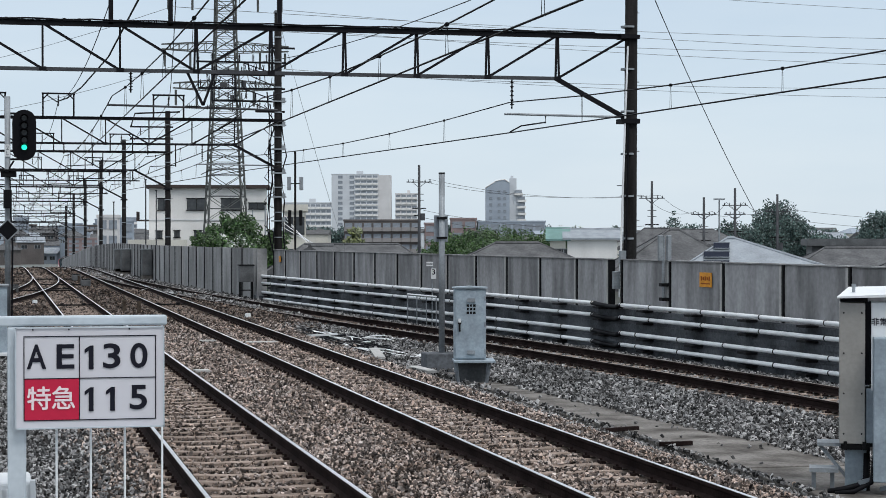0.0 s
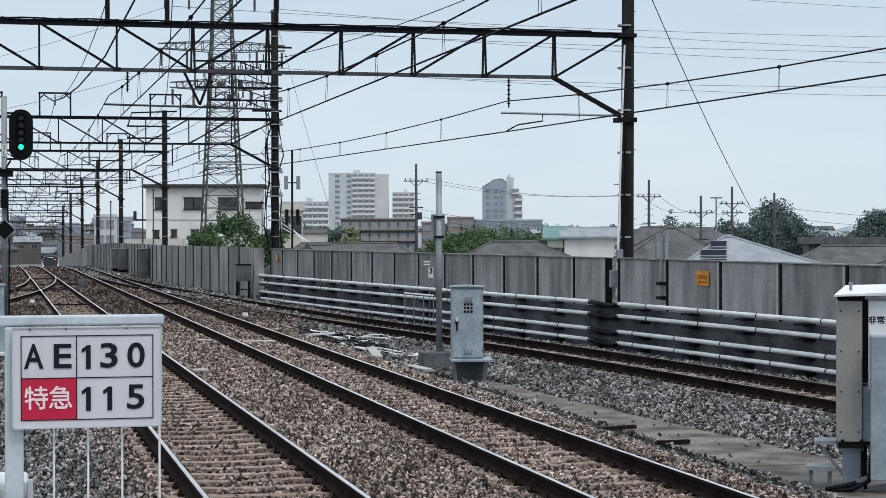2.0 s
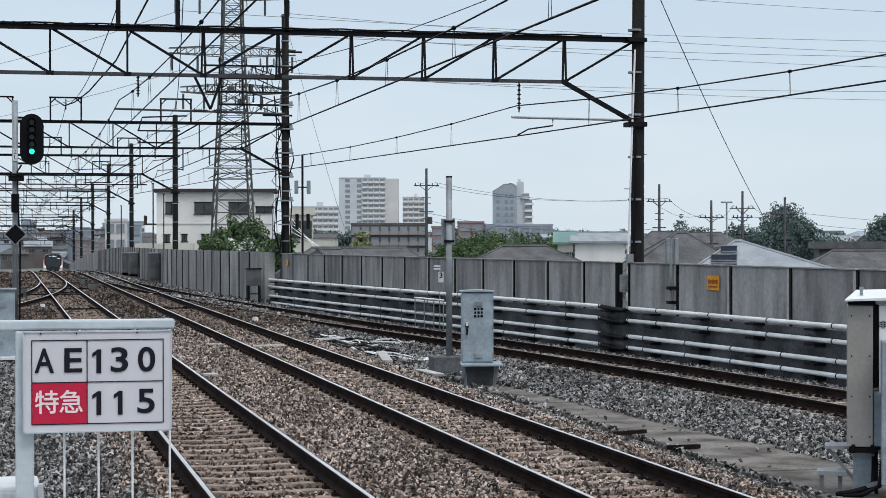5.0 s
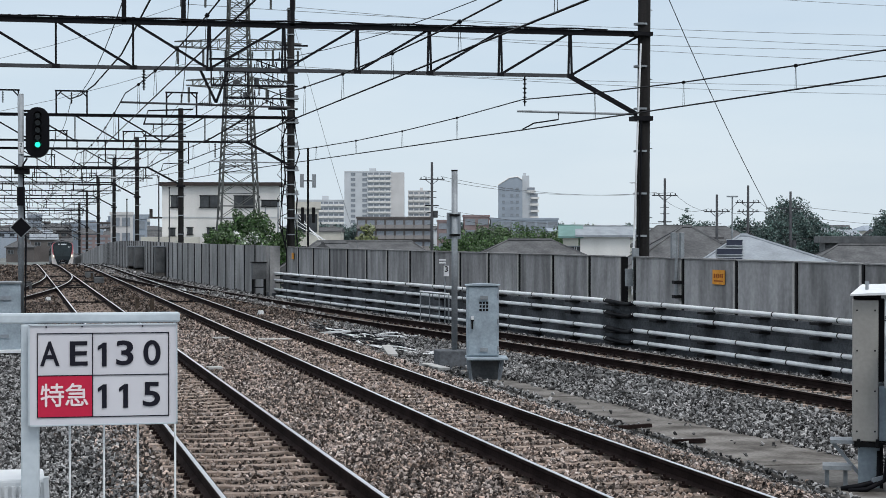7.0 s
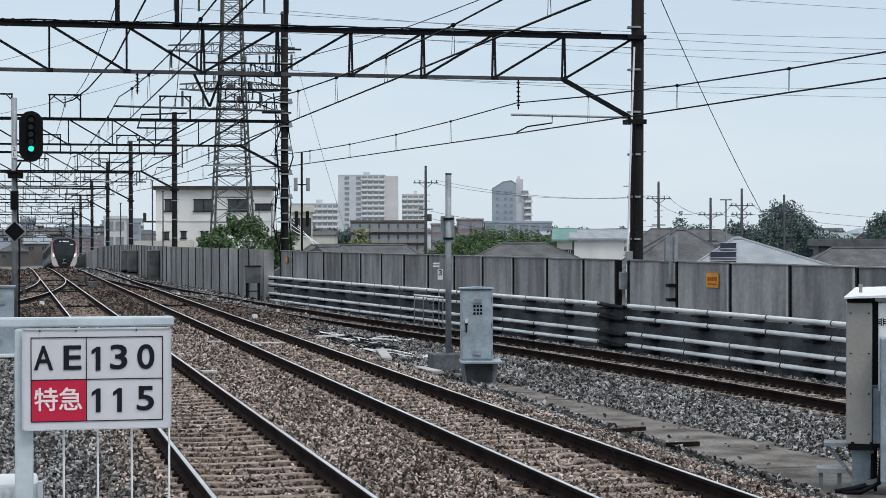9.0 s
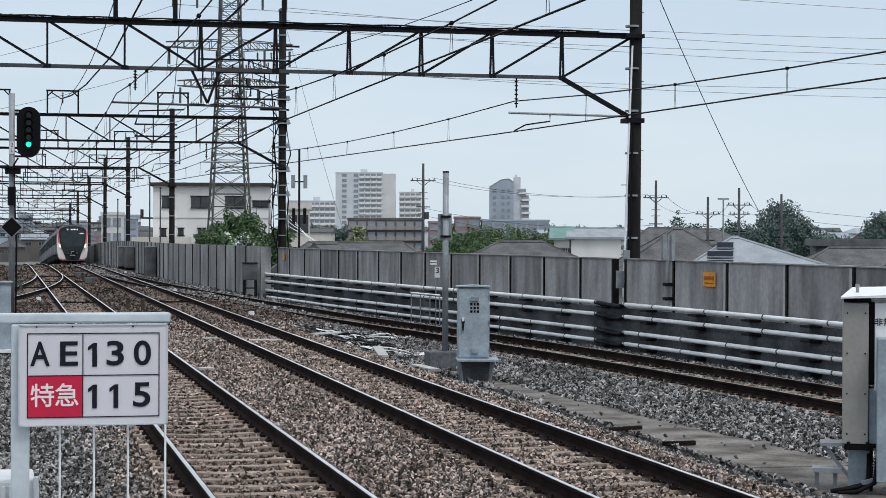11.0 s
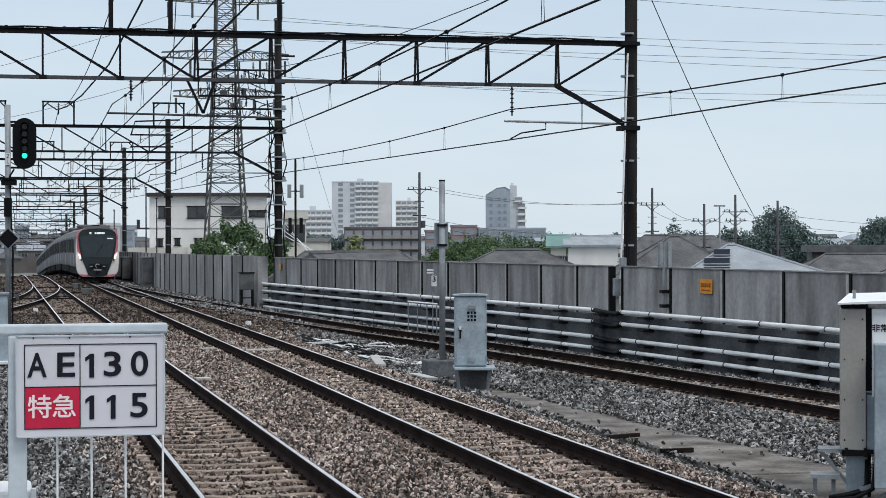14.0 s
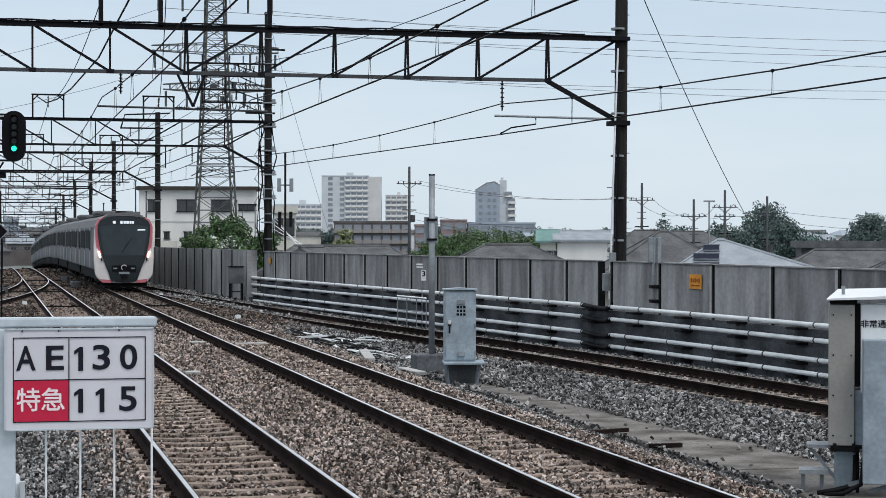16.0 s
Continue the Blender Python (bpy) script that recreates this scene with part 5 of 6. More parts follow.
def block_of_flats(name, label, x, y, w, d, top, floors, cols, turn, wall, side=None, stepped=False, base=-6.5, balcony=True):
    t = thing(name, label, "apartment building", at=pose(x, y, 0, 0, 0, turn), group="far apartment buildings")
    h = top - base
    fh = h / floors
    part("wall", Geo().box((0, d / 2, base + h / 2), (w, d, h)), wall, t)
    if side:
        part("end_wall", Geo().box((w / 2 + w * 0.14, d / 2, base + h / 2 - 0.2), (w * 0.28, d * 0.95, h * 0.995)), side, t)
    part("roof", Geo().box((0, d / 2, top + 0.3), (w + 0.4, d + 0.4, 0.6)), wall, t)
    if floors > 6:
        part("roof_house", Geo().box((w * 0.1, d / 2, top + 1.6), (w * 0.14, d * 0.4, 2.4)), wall, t)
    cw = w / cols
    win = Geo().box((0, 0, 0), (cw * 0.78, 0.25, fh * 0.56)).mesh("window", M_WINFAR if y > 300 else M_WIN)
    bal = Geo().box((0, -0.45, 0), (cw * 0.96, 1.0, fh * 0.36)).mesh("balcony", M_WHITEW if wall is not M_BROWNB else M_BALC)
    for f in range(max(0, floors - 15), floors):
        for c in range(cols):
            px, pz = -w / 2 + cw * (c + 0.5), base + fh * (f + 0.55)
            if stepped and c < cols * 0.35 and c != 1:
                continue
            part("window", win, None, t, at=pose(px, -0.05, pz))
            if balcony and (not stepped or c >= cols * 0.4):
                part("balcony", bal, None, t, at=pose(px, -0.1, pz - fh * 0.30))


def stepped_flats():
    """Distant flats: sloped blue-grey front, a lift shaft and balconies that step down."""
    t = thing("apartment_tower", "blue-grey stepped apartment building with a tall lift shaft", "apartment building", at=pose(291.5, 1114, 0, 0, 0, -14), group="far apartment buildings")
    # Front darker than shaft and wing: its shade is put in the colour.
    part("wall", Geo().prism([(-8, -6.5), (6.5, -6.5), (6.5, 34.2), (3.5, 36.0), (-1.5, 35.2), (-8, 31.0)], 0, 14), M_GREYD, t, "blue-grey end wall with its shade painted in")
    part("roof_edge", Geo().line([(-8.2, -0.1, 31.1), (-1.5, -0.1, 35.4), (3.5, -0.1, 36.2), (6.5, -0.1, 34.4)], 0.35, 4), M_WHITEW, t)
    part("lift_shaft", Geo().box((8.6, 5, 15.2), (4.2, 6, 43.4)), M_GREYB, t, "pale lift shaft")
    part("roof_tank", Geo().box((8.0, 5, 37.6), (1.6, 2, 1.8)), M_GREYB, t)
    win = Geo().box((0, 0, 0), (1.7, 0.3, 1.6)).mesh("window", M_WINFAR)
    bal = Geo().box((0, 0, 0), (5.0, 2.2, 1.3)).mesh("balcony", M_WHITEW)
    # Solid grey block stands in for the shaded opening over each balcony.
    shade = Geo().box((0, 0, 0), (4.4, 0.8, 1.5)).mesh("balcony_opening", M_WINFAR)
    for f in range(9):
        z = -3.0 + 3.9 * f
        for x in (-4.8, 0.2, 3.6):
            part("window", win, None, t, at=pose(x, -0.1, z + 0.6))
        w = 13.2 if f < 8 else 11.4
        part("wing", Geo().box((w, 6, z), (5.0, 9, 3.8)), M_GREYB, t)
        part("balcony", bal, None, t, at=pose(w + 0.5 + 0.35 * (f % 2), 0.9, z - 0.9))
        part("balcony_opening", shade, None, t, at=pose(w + 0.3, 1.2, z + 0.7))


def house(x, y, w, d, eave, ridge, turn, wall, roof, label, gable=False, ridge_len=0.35, windows=True, solar=False, apex=0.0):
    t = thing("house", label, "house", at=pose(x, y, 0, 0, 0, turn), group="houses behind the wall")
    base = -6.5
    part("wall", Geo().box((0, 0, (eave + base) / 2), (w, d, eave - base)), wall, t)
    o = 0.45
    W, D = w / 2 + o, d / 2 + o
    r = W if gable else max(0.01, W * ridge_len)
    vs = [(-W, -D, eave), (W, -D, eave), (W, D, eave), (-W, D, eave), (apex - r, 0, ridge), (apex + r, 0, ridge), (-W, -D, eave - 0.18), (W, -D, eave - 0.18), (W, D, eave - 0.18), (-W, D, eave - 0.18)]
    fs = [(0, 1, 5, 4), (1, 2, 5), (2, 3, 4, 5), (3, 0, 4), (0, 6, 7, 1), (1, 7, 8, 2), (2, 8, 9, 3), (3, 9, 6, 0), (6, 9, 8, 7)]
    rf = part("roof", Geo().add(vs, fs), roof, t)
    part("ridge_cap", Geo().tube((apex - r, 0, ridge), (apex + r, 0, ridge), 0.1, n=6), roof, rf)
    if not gable:
        for sx, sy in ((-1, -1), (1, -1), (1, 1), (-1, 1)):
            part("hip_cap", Geo().tube((sx * W, sy * D, eave), (apex + sx * r, 0, ridge), 0.055, n=5), roof, rf)
    for side in range(2):
        for k in range(2 if windows else 0):
            px = (-0.25 + 0.5 * k) * w
            m = pose(px, -d / 2 - 0.03, eave - 1.5) if side == 0 else pose(-w / 2 - 0.03, (-0.22 + 0.44 * k) * d, eave - 1.5, 0, 0, 90)
            wd = part("window", Geo().box((0, 0, 0), (1.7, 0.1, 1.1)), M_WIN, t, at=m)
            part("frame", Geo().box((0, -0.02, 0.57), (1.85, 0.12, 0.07)).box((0, -0.02, -0.57), (1.85, 0.12, 0.07)).box((-0.88, -0.02, 0), (0.07, 0.12, 1.1)).box((0.88, -0.02, 0), (0.07, 0.12, 1.1)).box((0, -0.02, 0), (0.06, 0.12, 1.1)), M_GALV, wd)
    if solar:
        for k in range(5):
            u = 0.14 + 0.17 * k
            z = eave + (ridge - eave) * u
            yy = -D * (1 - u)
            w2 = 0.95 if k < 4 else 0.6
            p = part("solar_panel", Geo().box((0, 0, 0.07), (w2, 0.5, 0.035)), M_SOLAR, t, "dark solar panel", at=pose(apex - 0.05 - w2 / 2, yy, z, math.degrees(math.atan2(ridge - eave, D))))
            part("frame", Geo().box((0, -0.26, 0.07), (w2 + 0.04, 0.03, 0.05)).box((0, 0.26, 0.07), (w2 + 0.04, 0.03, 0.05)), M_GALV, p)
    return t


def leaf_mesh(name, material, blobs, count, size, seed):
    """A crown of many small leaf sprays in uneven clumps."""
    rng = np.random.default_rng(seed)
    pts = []
    tot = sum(b[3] ** 2 for b in blobs)
    for bx, by, bz, br in blobs:
        n = int(count * br * br / tot)
        d = rng.normal(size=(n, 3))
        d /= np.linalg.norm(d, axis=1)[:, None]
        r = br * rng.uniform(0.3, 1.08, (n, 1)) ** 0.6 * (1 + 0.25 * np.sin(d[:, :1] * 7 + d[:, 2:] * 5))
        pts.append(np.array((bx, by, bz)) + d * r * np.array((1, 1, 0.85)))
    p = np.concatenate(pts)
    n = len(p)
    a, b = rng.normal(size=(n, 3)), rng.normal(size=(n, 3))
    a /= np.linalg.norm(a, axis=1)[:, None]
    b -= a * (a * b).sum(1)[:, None]
    b /= np.linalg.norm(b, axis=1)[:, None]
    s = size * rng.uniform(0.6, 1.5, (n, 1))
    v = np.stack([p - a * s, p + b * s * 0.6, p + a * s, p - b * s * 0.6], 1).reshape(-1, 3)
    me = bpy.data.meshes.new(name)
    me.from_pydata(v.tolist(), [], np.arange(4 * n).reshape(n, 4).tolist())
    me.materials.append(material)
    return me


def tree(x, y, base, top, r, label, material, leaf=0.35, count=2600, seed=1, conifer=False, name="tree", flowers=None):
    rng = random.Random(seed)
    t = thing(name, label, "tree" if name == "tree" else "bush", group="trees behind the wall")
    h = top - base
    tr = Geo().tube((x, y, base), (x, y, base + h * 0.75), 0.05 * r + 0.08, 0.03 * r + 0.02, 8)
    blobs = []
    if conifer:
        for k in range(9):
            u = k / 8
            blobs.append((x + rng.uniform(-0.1, 0.1), y, base + h * (0.15 + 0.8 * u), r * (1.05 - u) + 0.15))
    else:
        for k in range(13):
            a, u = rng.uniform(0, 6.28), rng.uniform(0.25, 0.85)
            rr = r * rng.uniform(0.3, 0.52)
            q = r * 0.62 * math.sqrt(max(0.05, 1 - (2 * u - 1) ** 2)) * rng.uniform(0.5, 1.15)
            c = (x + q * math.cos(a), y + q * math.sin(a), base + h * (0.1 + u * 0.8))
            blobs.append((*c, rr))
            tr.tube((x, y, base + h * 0.35 * rng.uniform(0.6, 1.1)), c, 0.03 * r, 0.01 * r, 5)
        blobs.append((x, y, base + h * 0.55, r * 0.62))
        blobs.append((x, y, top - r * 0.38, r * 0.4))
    part("trunk", tr, M_BARK, t)
    part("crown", leaf_mesh("crown", material, blobs, count, leaf, seed), None, t)
    if flowers:
        part("blossom", leaf_mesh("blossom", flowers, [(b[0], b[1] - 0.3, b[2] + 0.3, b[3] * 0.8) for b in blobs[::3]], count // 9, leaf, seed + 9), None, t, "pale blossom sprays")


def utility_pole(x, y, top, arms):
    t = thing("utility_pole", "concrete utility pole with crossarms and wires", "utility pole", group="utility poles")
    # Grey in place of black: distance haze is put in the pole colour.
    part("pole", Geo().tube((x, y, -6.5), (x, y, top), 0.2, 0.12, 8), M_CHORD, t, smooth=True)
    for k in range(arms):
        z = top - 1.7 - 0.9 * k
        part("crossarm", Geo().box((x, y, z), (2.5 - 0.4 * k, 0.1, 0.09), turn=-18), M_CHORD, t)
        part("brace", Geo().bar((x - 0.7, y, z), (x, y, z - 0.55), 0.05, 0.05).bar((x + 0.7, y, z), (x, y, z - 0.55), 0.05, 0.05), M_CHORD, t)
        for d in (-1.1, -0.6, 0.6, 1.1):
            part("insulator", Geo().tube((x + d * (1 - 0.15 * k), y, z), (x + d * (1 - 0.15 * k), y, z + 0.26), 0.07, 0.035, n=6), M_CHORD, t)
    for d in (2.9, 3.5, 6.2):
        part("rung", Geo().box((x, y, top - d), (0.9, 0.07, 0.06)), M_CHORD, t)
    part("transformer", Geo().tube((x + 0.35, y, top - 5.5), (x + 0.35, y, top - 4.8), 0.25, n=10), M_CHORD, t)
    part("bracket", Geo().box((x, y, top - 4.3), (1.4, 0.1, 0.1)).box((x, y, top - 5.0), (1.0, 0.1, 0.1)), M_POST, t)


def white_building():
    X, Y, turn = 25.3, 240.5, -9
    t = thing("office_building", "white rendered three-storey building with brown roof edge", "building", at=pose(X, Y, 0, 0, 0, turn))
    part("wall", Geo().box((0, 4, 0.95), (14.5, 8, 14.9)), M_WHITEW, t)
    part("roof", Geo().box((0, 4, 8.62), (15.4, 9.2, 0.42)), M_ROOFD, t, "brown overhanging flat roof")
    part("band", Geo().box((0, -0.05, 4.45), (14.55, 0.1, 0.08)), M_GREYB, t)
    for x, w, z, h in ((-5.4, 1.5, 6.4, 1.5), (-1.35, 2.4, 6.4, 1.5), (2.9, 2.4, 6.4, 1.5), (6.2, 2.2, 6.2, 0.8), (-6.0, 0.8, 2.6, 1.0), (-1.2, 0.95, 2.7, 0.9), (2.6, 0.95, 2.7, 0.8), (5.2, 0.7, 2.7, 0.9), (-3.8, 0.7, 2.7, 0.9)):
        wd = part("window", Geo().box((x, -0.02, z), (w, 0.12, h)), M_WIN, t, "dark aluminium window")
        part("frame", Geo().box((x, -0.08, z + h / 2), (w + 0.2, 0.16, 0.12)).box((x, -0.08, z - h / 2), (w + 0.2, 0.2, 0.1)).box((x, -0.08, z), (0.08, 0.14, h)), M_POST, wd)
    part("vent", Geo().box((4.8, -0.1, 7.0), (0.3, 0.2, 0.3)), M_POST, t)
    part("balcony", Geo().box((-8.2, 2.0, 4.4), (1.3, 3.5, 0.2)).box((-8.8, 2.0, 5.0), (0.1, 3.5, 1.0)), M_ROOFD, t, "dark side balcony")
    part("lower_wing", Geo().box((-6, -2.5, -2.2), (7, 4, 8.4)), M_CREAM, t)


def town():
    white_building()
    lattice_pylon()
    block_of_flats("apartment_tower", "pale grey high-rise apartment building in the distance", 252.5, 1380, 34, 16, 47, 14, 8, -13, M_GREYB, M_PALE, stepped=True)
    block_of_flats("apartment_tower", "small pale apartment block beside the high-rise", 290.5, 1378, 16, 14, 33, 10, 4, -13, M_PALE)
    stepped_flats()
    block_of_flats("apartment_block", "long pale apartment block in the distance", 172, 1090, 27, 12, 21, 8, 9, -10, M_GREYB)
    block_of_flats("apartment_block", "dark brown low apartment block with balconies", 117, 592, 24, 12, 7.0, 4, 8, -12, M_BROWNB)
    block_of_flats("apartment_block", "reddish tiled low apartment block", 133, 586, 7, 12, 6.0, 4, 2, -12, M_BRICKB, balcony=False)
    block_of_flats("apartment_block", "reddish tiled low building with few windows", 141.5, 584, 8, 12, 7.5, 4, 2, -12, M_BRICKB, balcony=False)
    block_of_flats("apartment_block", "dark blue-grey low building", 156, 580, 21, 12, 6.6, 4, 6, -12, M_GREYD, balcony=False)
    block_of_flats("apartment_block", "cream low building beside the railway", 24.9, 165, 1.9, 8, 4.6, 4, 2, -9, M_CREAM, balcony=False)
    block_of_flats("apartment_block", "warm grey low building beside the distant line", 21.6, 400, 4.2, 8, 6.2, 4, 2, -6, M_PALE, balcony=False)
    block_of_flats("apartment_block", "blue-grey building beyond the distant line", 26.2, 430, 5.0, 8, 5.6, 4, 2, -6, M_GREYD, balcony=False)
    # houses whose roofs rise behind the wall
    house(19.6, 108.2, 9.0, 8, 0.4, 2.0, -8, M_CREAM, M_ROOFG, "house with a low grey hipped roof", ridge_len=0.55)
    house(17.0, 103.0, 3.0, 5, 0.3, 1.95, 62, M_CREAM, M_ROOFG, "small house with a dark gabled roof", gable=True)
    house(24.1, 88.6, 9.6, 8, 0.2, 2.15, -12, M_CREAM, M_ROOFG, "house with a wide grey hipped roof", ridge_len=0.2)
    house(27.1, 75.0, 6.6, 8, 0.5, 2.75, -14, M_CREAM, M_ROOFG, "house with a steep dark grey roof", ridge_len=0.05)
    house(29.0, 69.0, 8.6, 7.5, 0.45, 2.4, -22, M_WHITEW, M_ROOFB, "house with blue-grey metal roof and solar panels", ridge_len=0.03, solar=True, apex=-1.65)
    house(40.2, 84.0, 10, 8, 0.2, 1.92, -16, M_BROWNB, M_ROOFG, "dark house with a grey-brown hipped roof", ridge_len=0.4)
    house(37.6, 72.0, 8, 8, 0.2, 1.75, -24, M_CREAM, M_ROOFG, "house with a faded grey-brown roof", ridge_len=0.3)
    ob = part("flat_roof", Geo().box((0, 0, 2.15), (10, 5, 0.35)).box((0, 0.3, -2.2), (9.4, 4.4, 8.4)), M_CABK, at=pose(46.6, 94, 0, 0, 0, -20))
    tagged(ob, "dark flat-roofed building behind the wall", "building")
    house(51.0, 173, 1.4, 5, 2.2, 3.2, -16, M_CREAM, M_ROOFT, "pale house with a teal metal roof", gable=True)
    house(54.0, 172, 4.6, 5, 2.3, 3.1, -16, M_WHITEW, M_ROOFB, "white house with a blue-grey roof", gable=True, windows=False)
    house(62.0, 176, 7.0, 6, 1.3, 3.2, -18, M_BRICKB, M_ROOFG, "brick-coloured house with a dark roof")
    house(75, 200, 9.0, 7, 1.6, 3.2, -18, M_WHITEW, M_ROOFG, "white house with a slate roof")
    # ranks of far houses
    rng = random.Random(21)
    walls = (M_WHITEW, M_CREAM, M_GREYB, M_WHITEW, M_CREAM)
    roofs = (M_ROOFG, M_ROOFB, M_ROOFG, M_ROOFG, M_GREYD)
    for k in range(95):
        dist = rng.choice((390, 450, 520, 640, 780, 900)) + rng.uniform(-25, 25)
        az = radians(rng.uniform(3.5 if dist > 300 else 9, 28))
        x, y = dist * math.sin(az), dist * math.cos(az)
        if dist < 570 and radians(7.5) < az < radians(14):
            continue
        if abs(x - 22) < 14 and abs(y - 240) < 40:
            continue
        top = rng.uniform(0.2, 2.6) + (dist - 240) * 0.006
        house(x, y, rng.uniform(7, 13), rng.uniform(6, 9), top - rng.uniform(1.2, 2), top, rng.uniform(-40, 20), rng.choice(walls), rng.choice(roofs), "far town house with a pitched roof", gable=rng.random() < 0.4, windows=dist < 500)
    for k in range(26):
        y = rng.uniform(600, 980)
        x = y * math.tan(radians(rng.uniform(-0.6, 3.4)))
        block_of_flats("town_building", "grey town building far along the line", x + 6, y, rng.uniform(5, 12), 9, rng.uniform(1, 10) * y / 800, 6, rng.randint(3, 6), rng.uniform(-12, 8), rng.choice((M_BROWNB, M_GREYD, M_GREYD, M_BRICKB)), balcony=rng.random() < 0.3)
    for k in range(60):
        y = rng.uniform(590, 900)
        x = y * math.tan(radians(rng.uniform(-0.8, 3.6)))
        if abs(x - TRACK2 - curve_x(min(y, 560))) < 14 and y < 580:
            continue
        top = 2.5 + rng.uniform(-4.5, 3.0) * y / 600
        house(x, y, rng.uniform(4, 9), 7, top - 1.8, top, rng.uniform(-30, 30), rng.choice((M_GREYD, M_BROWNB, M_GREYD)), rng.choice((M_ROOFG, M_ROOFB, M_ROOFG)), "grey town house far along the line", gable=rng.random() < 0.6)
    for k, (x, y, h) in enumerate(((19.3, 150, 4.6), (20.3, 150, 4.9), (21.4, 150, 4.5), (17.0, 120, 4.4), (24.2, 160, 5.0), (11.0, 150, 6.8), (12.6, 160, 6.2), (9.7, 170, 5.4))):
        q = thing("garden_pole", "slim pale pole standing behind the wall", "pole", group="slim poles")
        part("pole", Geo().tube((x, y, -6.5), (x, y, h), 0.07, 0.05), M_GALV if k < 5 else M_CHORD, q)
        part("cap", Geo().tube((x, y, h), (x, y, h + 0.08), 0.09), M_POST, q)
    q = thing("stay_wires", "pale stay wires fanning down beside the bush", "wire")
    for d in (0.0, 0.35, 0.7, 1.05):
        part("stay", Geo().line(sag((17.0, 119.0, 4.2 - d), (18.4 + d, 114.0, 1.6), 0.1, 6), 0.022, 4), M_PIPE, q)
    # trees
    tree(14.0, 118, -6.5, 3.9, 3.5, "leafy green bush with white blossom behind the wall", M_LEAF, 0.09, 90000, 3, name="bush", flowers=M_FLOWER)
    tree(12.0, 116, -6.5, 2.8, 1.9, "leafy green bush behind the wall", M_LEAF, 0.08, 24000, 4, name="bush")
    tree(16.6, 118, -6.5, 2.9, 2.1, "leafy green bush with white blossom behind the wall", M_LEAF, 0.08, 24000, 14, name="bush", flowers=M_FLOWER)
    for k, (x, y, top, r) in enumerate(((47.5, 205, 3.0, 4.5), (52, 210, 3.6, 5), (57.5, 212, 3.4, 5), (62.5, 208, 3.6, 5), (50, 196, 2.4, 4), (66, 214, 3.2, 4.5))):
        tree(x, y, -6.5, top, r, "row of rounded green trees behind the houses", M_LEAF, 0.115, 30000, 30 + k)
    tree(48, 262, -6.5, 3.7, 2.2, "yellow-green flowering tree before dark flats", M_LEAFY, 0.25, 5000, 51)
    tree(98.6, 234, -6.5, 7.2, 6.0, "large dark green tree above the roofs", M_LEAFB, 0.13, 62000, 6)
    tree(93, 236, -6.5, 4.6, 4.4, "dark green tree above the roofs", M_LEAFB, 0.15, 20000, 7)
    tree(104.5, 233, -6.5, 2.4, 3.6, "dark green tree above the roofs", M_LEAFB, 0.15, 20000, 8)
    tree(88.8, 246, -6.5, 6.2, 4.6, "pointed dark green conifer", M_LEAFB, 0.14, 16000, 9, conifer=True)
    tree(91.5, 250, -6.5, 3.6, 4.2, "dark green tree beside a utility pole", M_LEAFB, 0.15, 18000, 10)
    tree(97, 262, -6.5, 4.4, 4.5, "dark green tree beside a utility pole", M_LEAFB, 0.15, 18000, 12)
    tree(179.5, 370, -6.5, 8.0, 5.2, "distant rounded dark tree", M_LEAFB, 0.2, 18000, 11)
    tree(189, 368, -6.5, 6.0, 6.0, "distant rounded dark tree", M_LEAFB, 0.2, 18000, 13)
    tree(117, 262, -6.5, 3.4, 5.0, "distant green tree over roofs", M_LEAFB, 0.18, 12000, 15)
    for k in range(26):
        dist = rng.uniform(480, 900)
        az = radians(rng.uniform(5, 28))
        tree(dist * math.sin(az), dist * math.cos(az), -6.5, 2.2 + dist * 0.005 + rng.uniform(-0.6, 1.0), rng.uniform(3, 6), "far green tree with haze-tinted leaves among town roofs", M_LEAFB, 0.4, 2500, 100 + k)
    poles = ((40.45, 185.7, 9.5, 1), (62.9, 180.5, 7.9, 1), (67.9, 179.3, 6.3, 1), (70.9, 178.6, 7.2, 2), (75, 177.7, 6.6, 1))
    for p in poles:
        utility_pole(*p)
    t = thing("street_wires", "thin dark wires strung between utility poles", "wire")
    for a, b in zip(poles[:-1], poles[1:]):
        for z, d in ((-1.4, 0.9), (-1.4, -0.9), (-4.4, 0), (-5.2, 0.3)):
            part("wire", Geo().line(sag((a[0] + d, a[1], a[2] + z), (b[0] + d, b[1], b[2] + z), 0.9, 8), 0.02, 3), M_CHORD, t)
    for z in (-1.4, -2.4, -4.5):
        part("wire", Geo().line(sag((75, 177.7, 6.6 + z), (112, 170, 5.2 + z), 0.8, 8), 0.02, 3), M_CHORD, t)
    l = thing("street_lamp", "slim grey lamp mast with twin heads", "street lamp")
    part("mast", Geo().tube((69.4, 179, -6.5), (69.4, 179, 6.1), 0.12, 0.08), M_GALV, l)
    part("head", Geo().box((69.4, 179, 6.1), (1.1, 0.3, 0.15)), M_GALV, l)


# ---- the train ----
CAR = 18.0


def car_section(w, top, bottom=0.95):
    h = w / 2
    return [(-h * 0.97, bottom), (-h, bottom + 0.35), (-h, 2.3), (-h * 0.965, top - 0.62), (-h * 0.86, top - 0.26), (-h * 0.6, top - 0.07), (0, top), (h * 0.6, top - 0.07), (h * 0.86, top - 0.26), (h * 0.965, top - 0.62), (h, 2.3), (h, bottom + 0.35), (h * 0.97, bottom)]


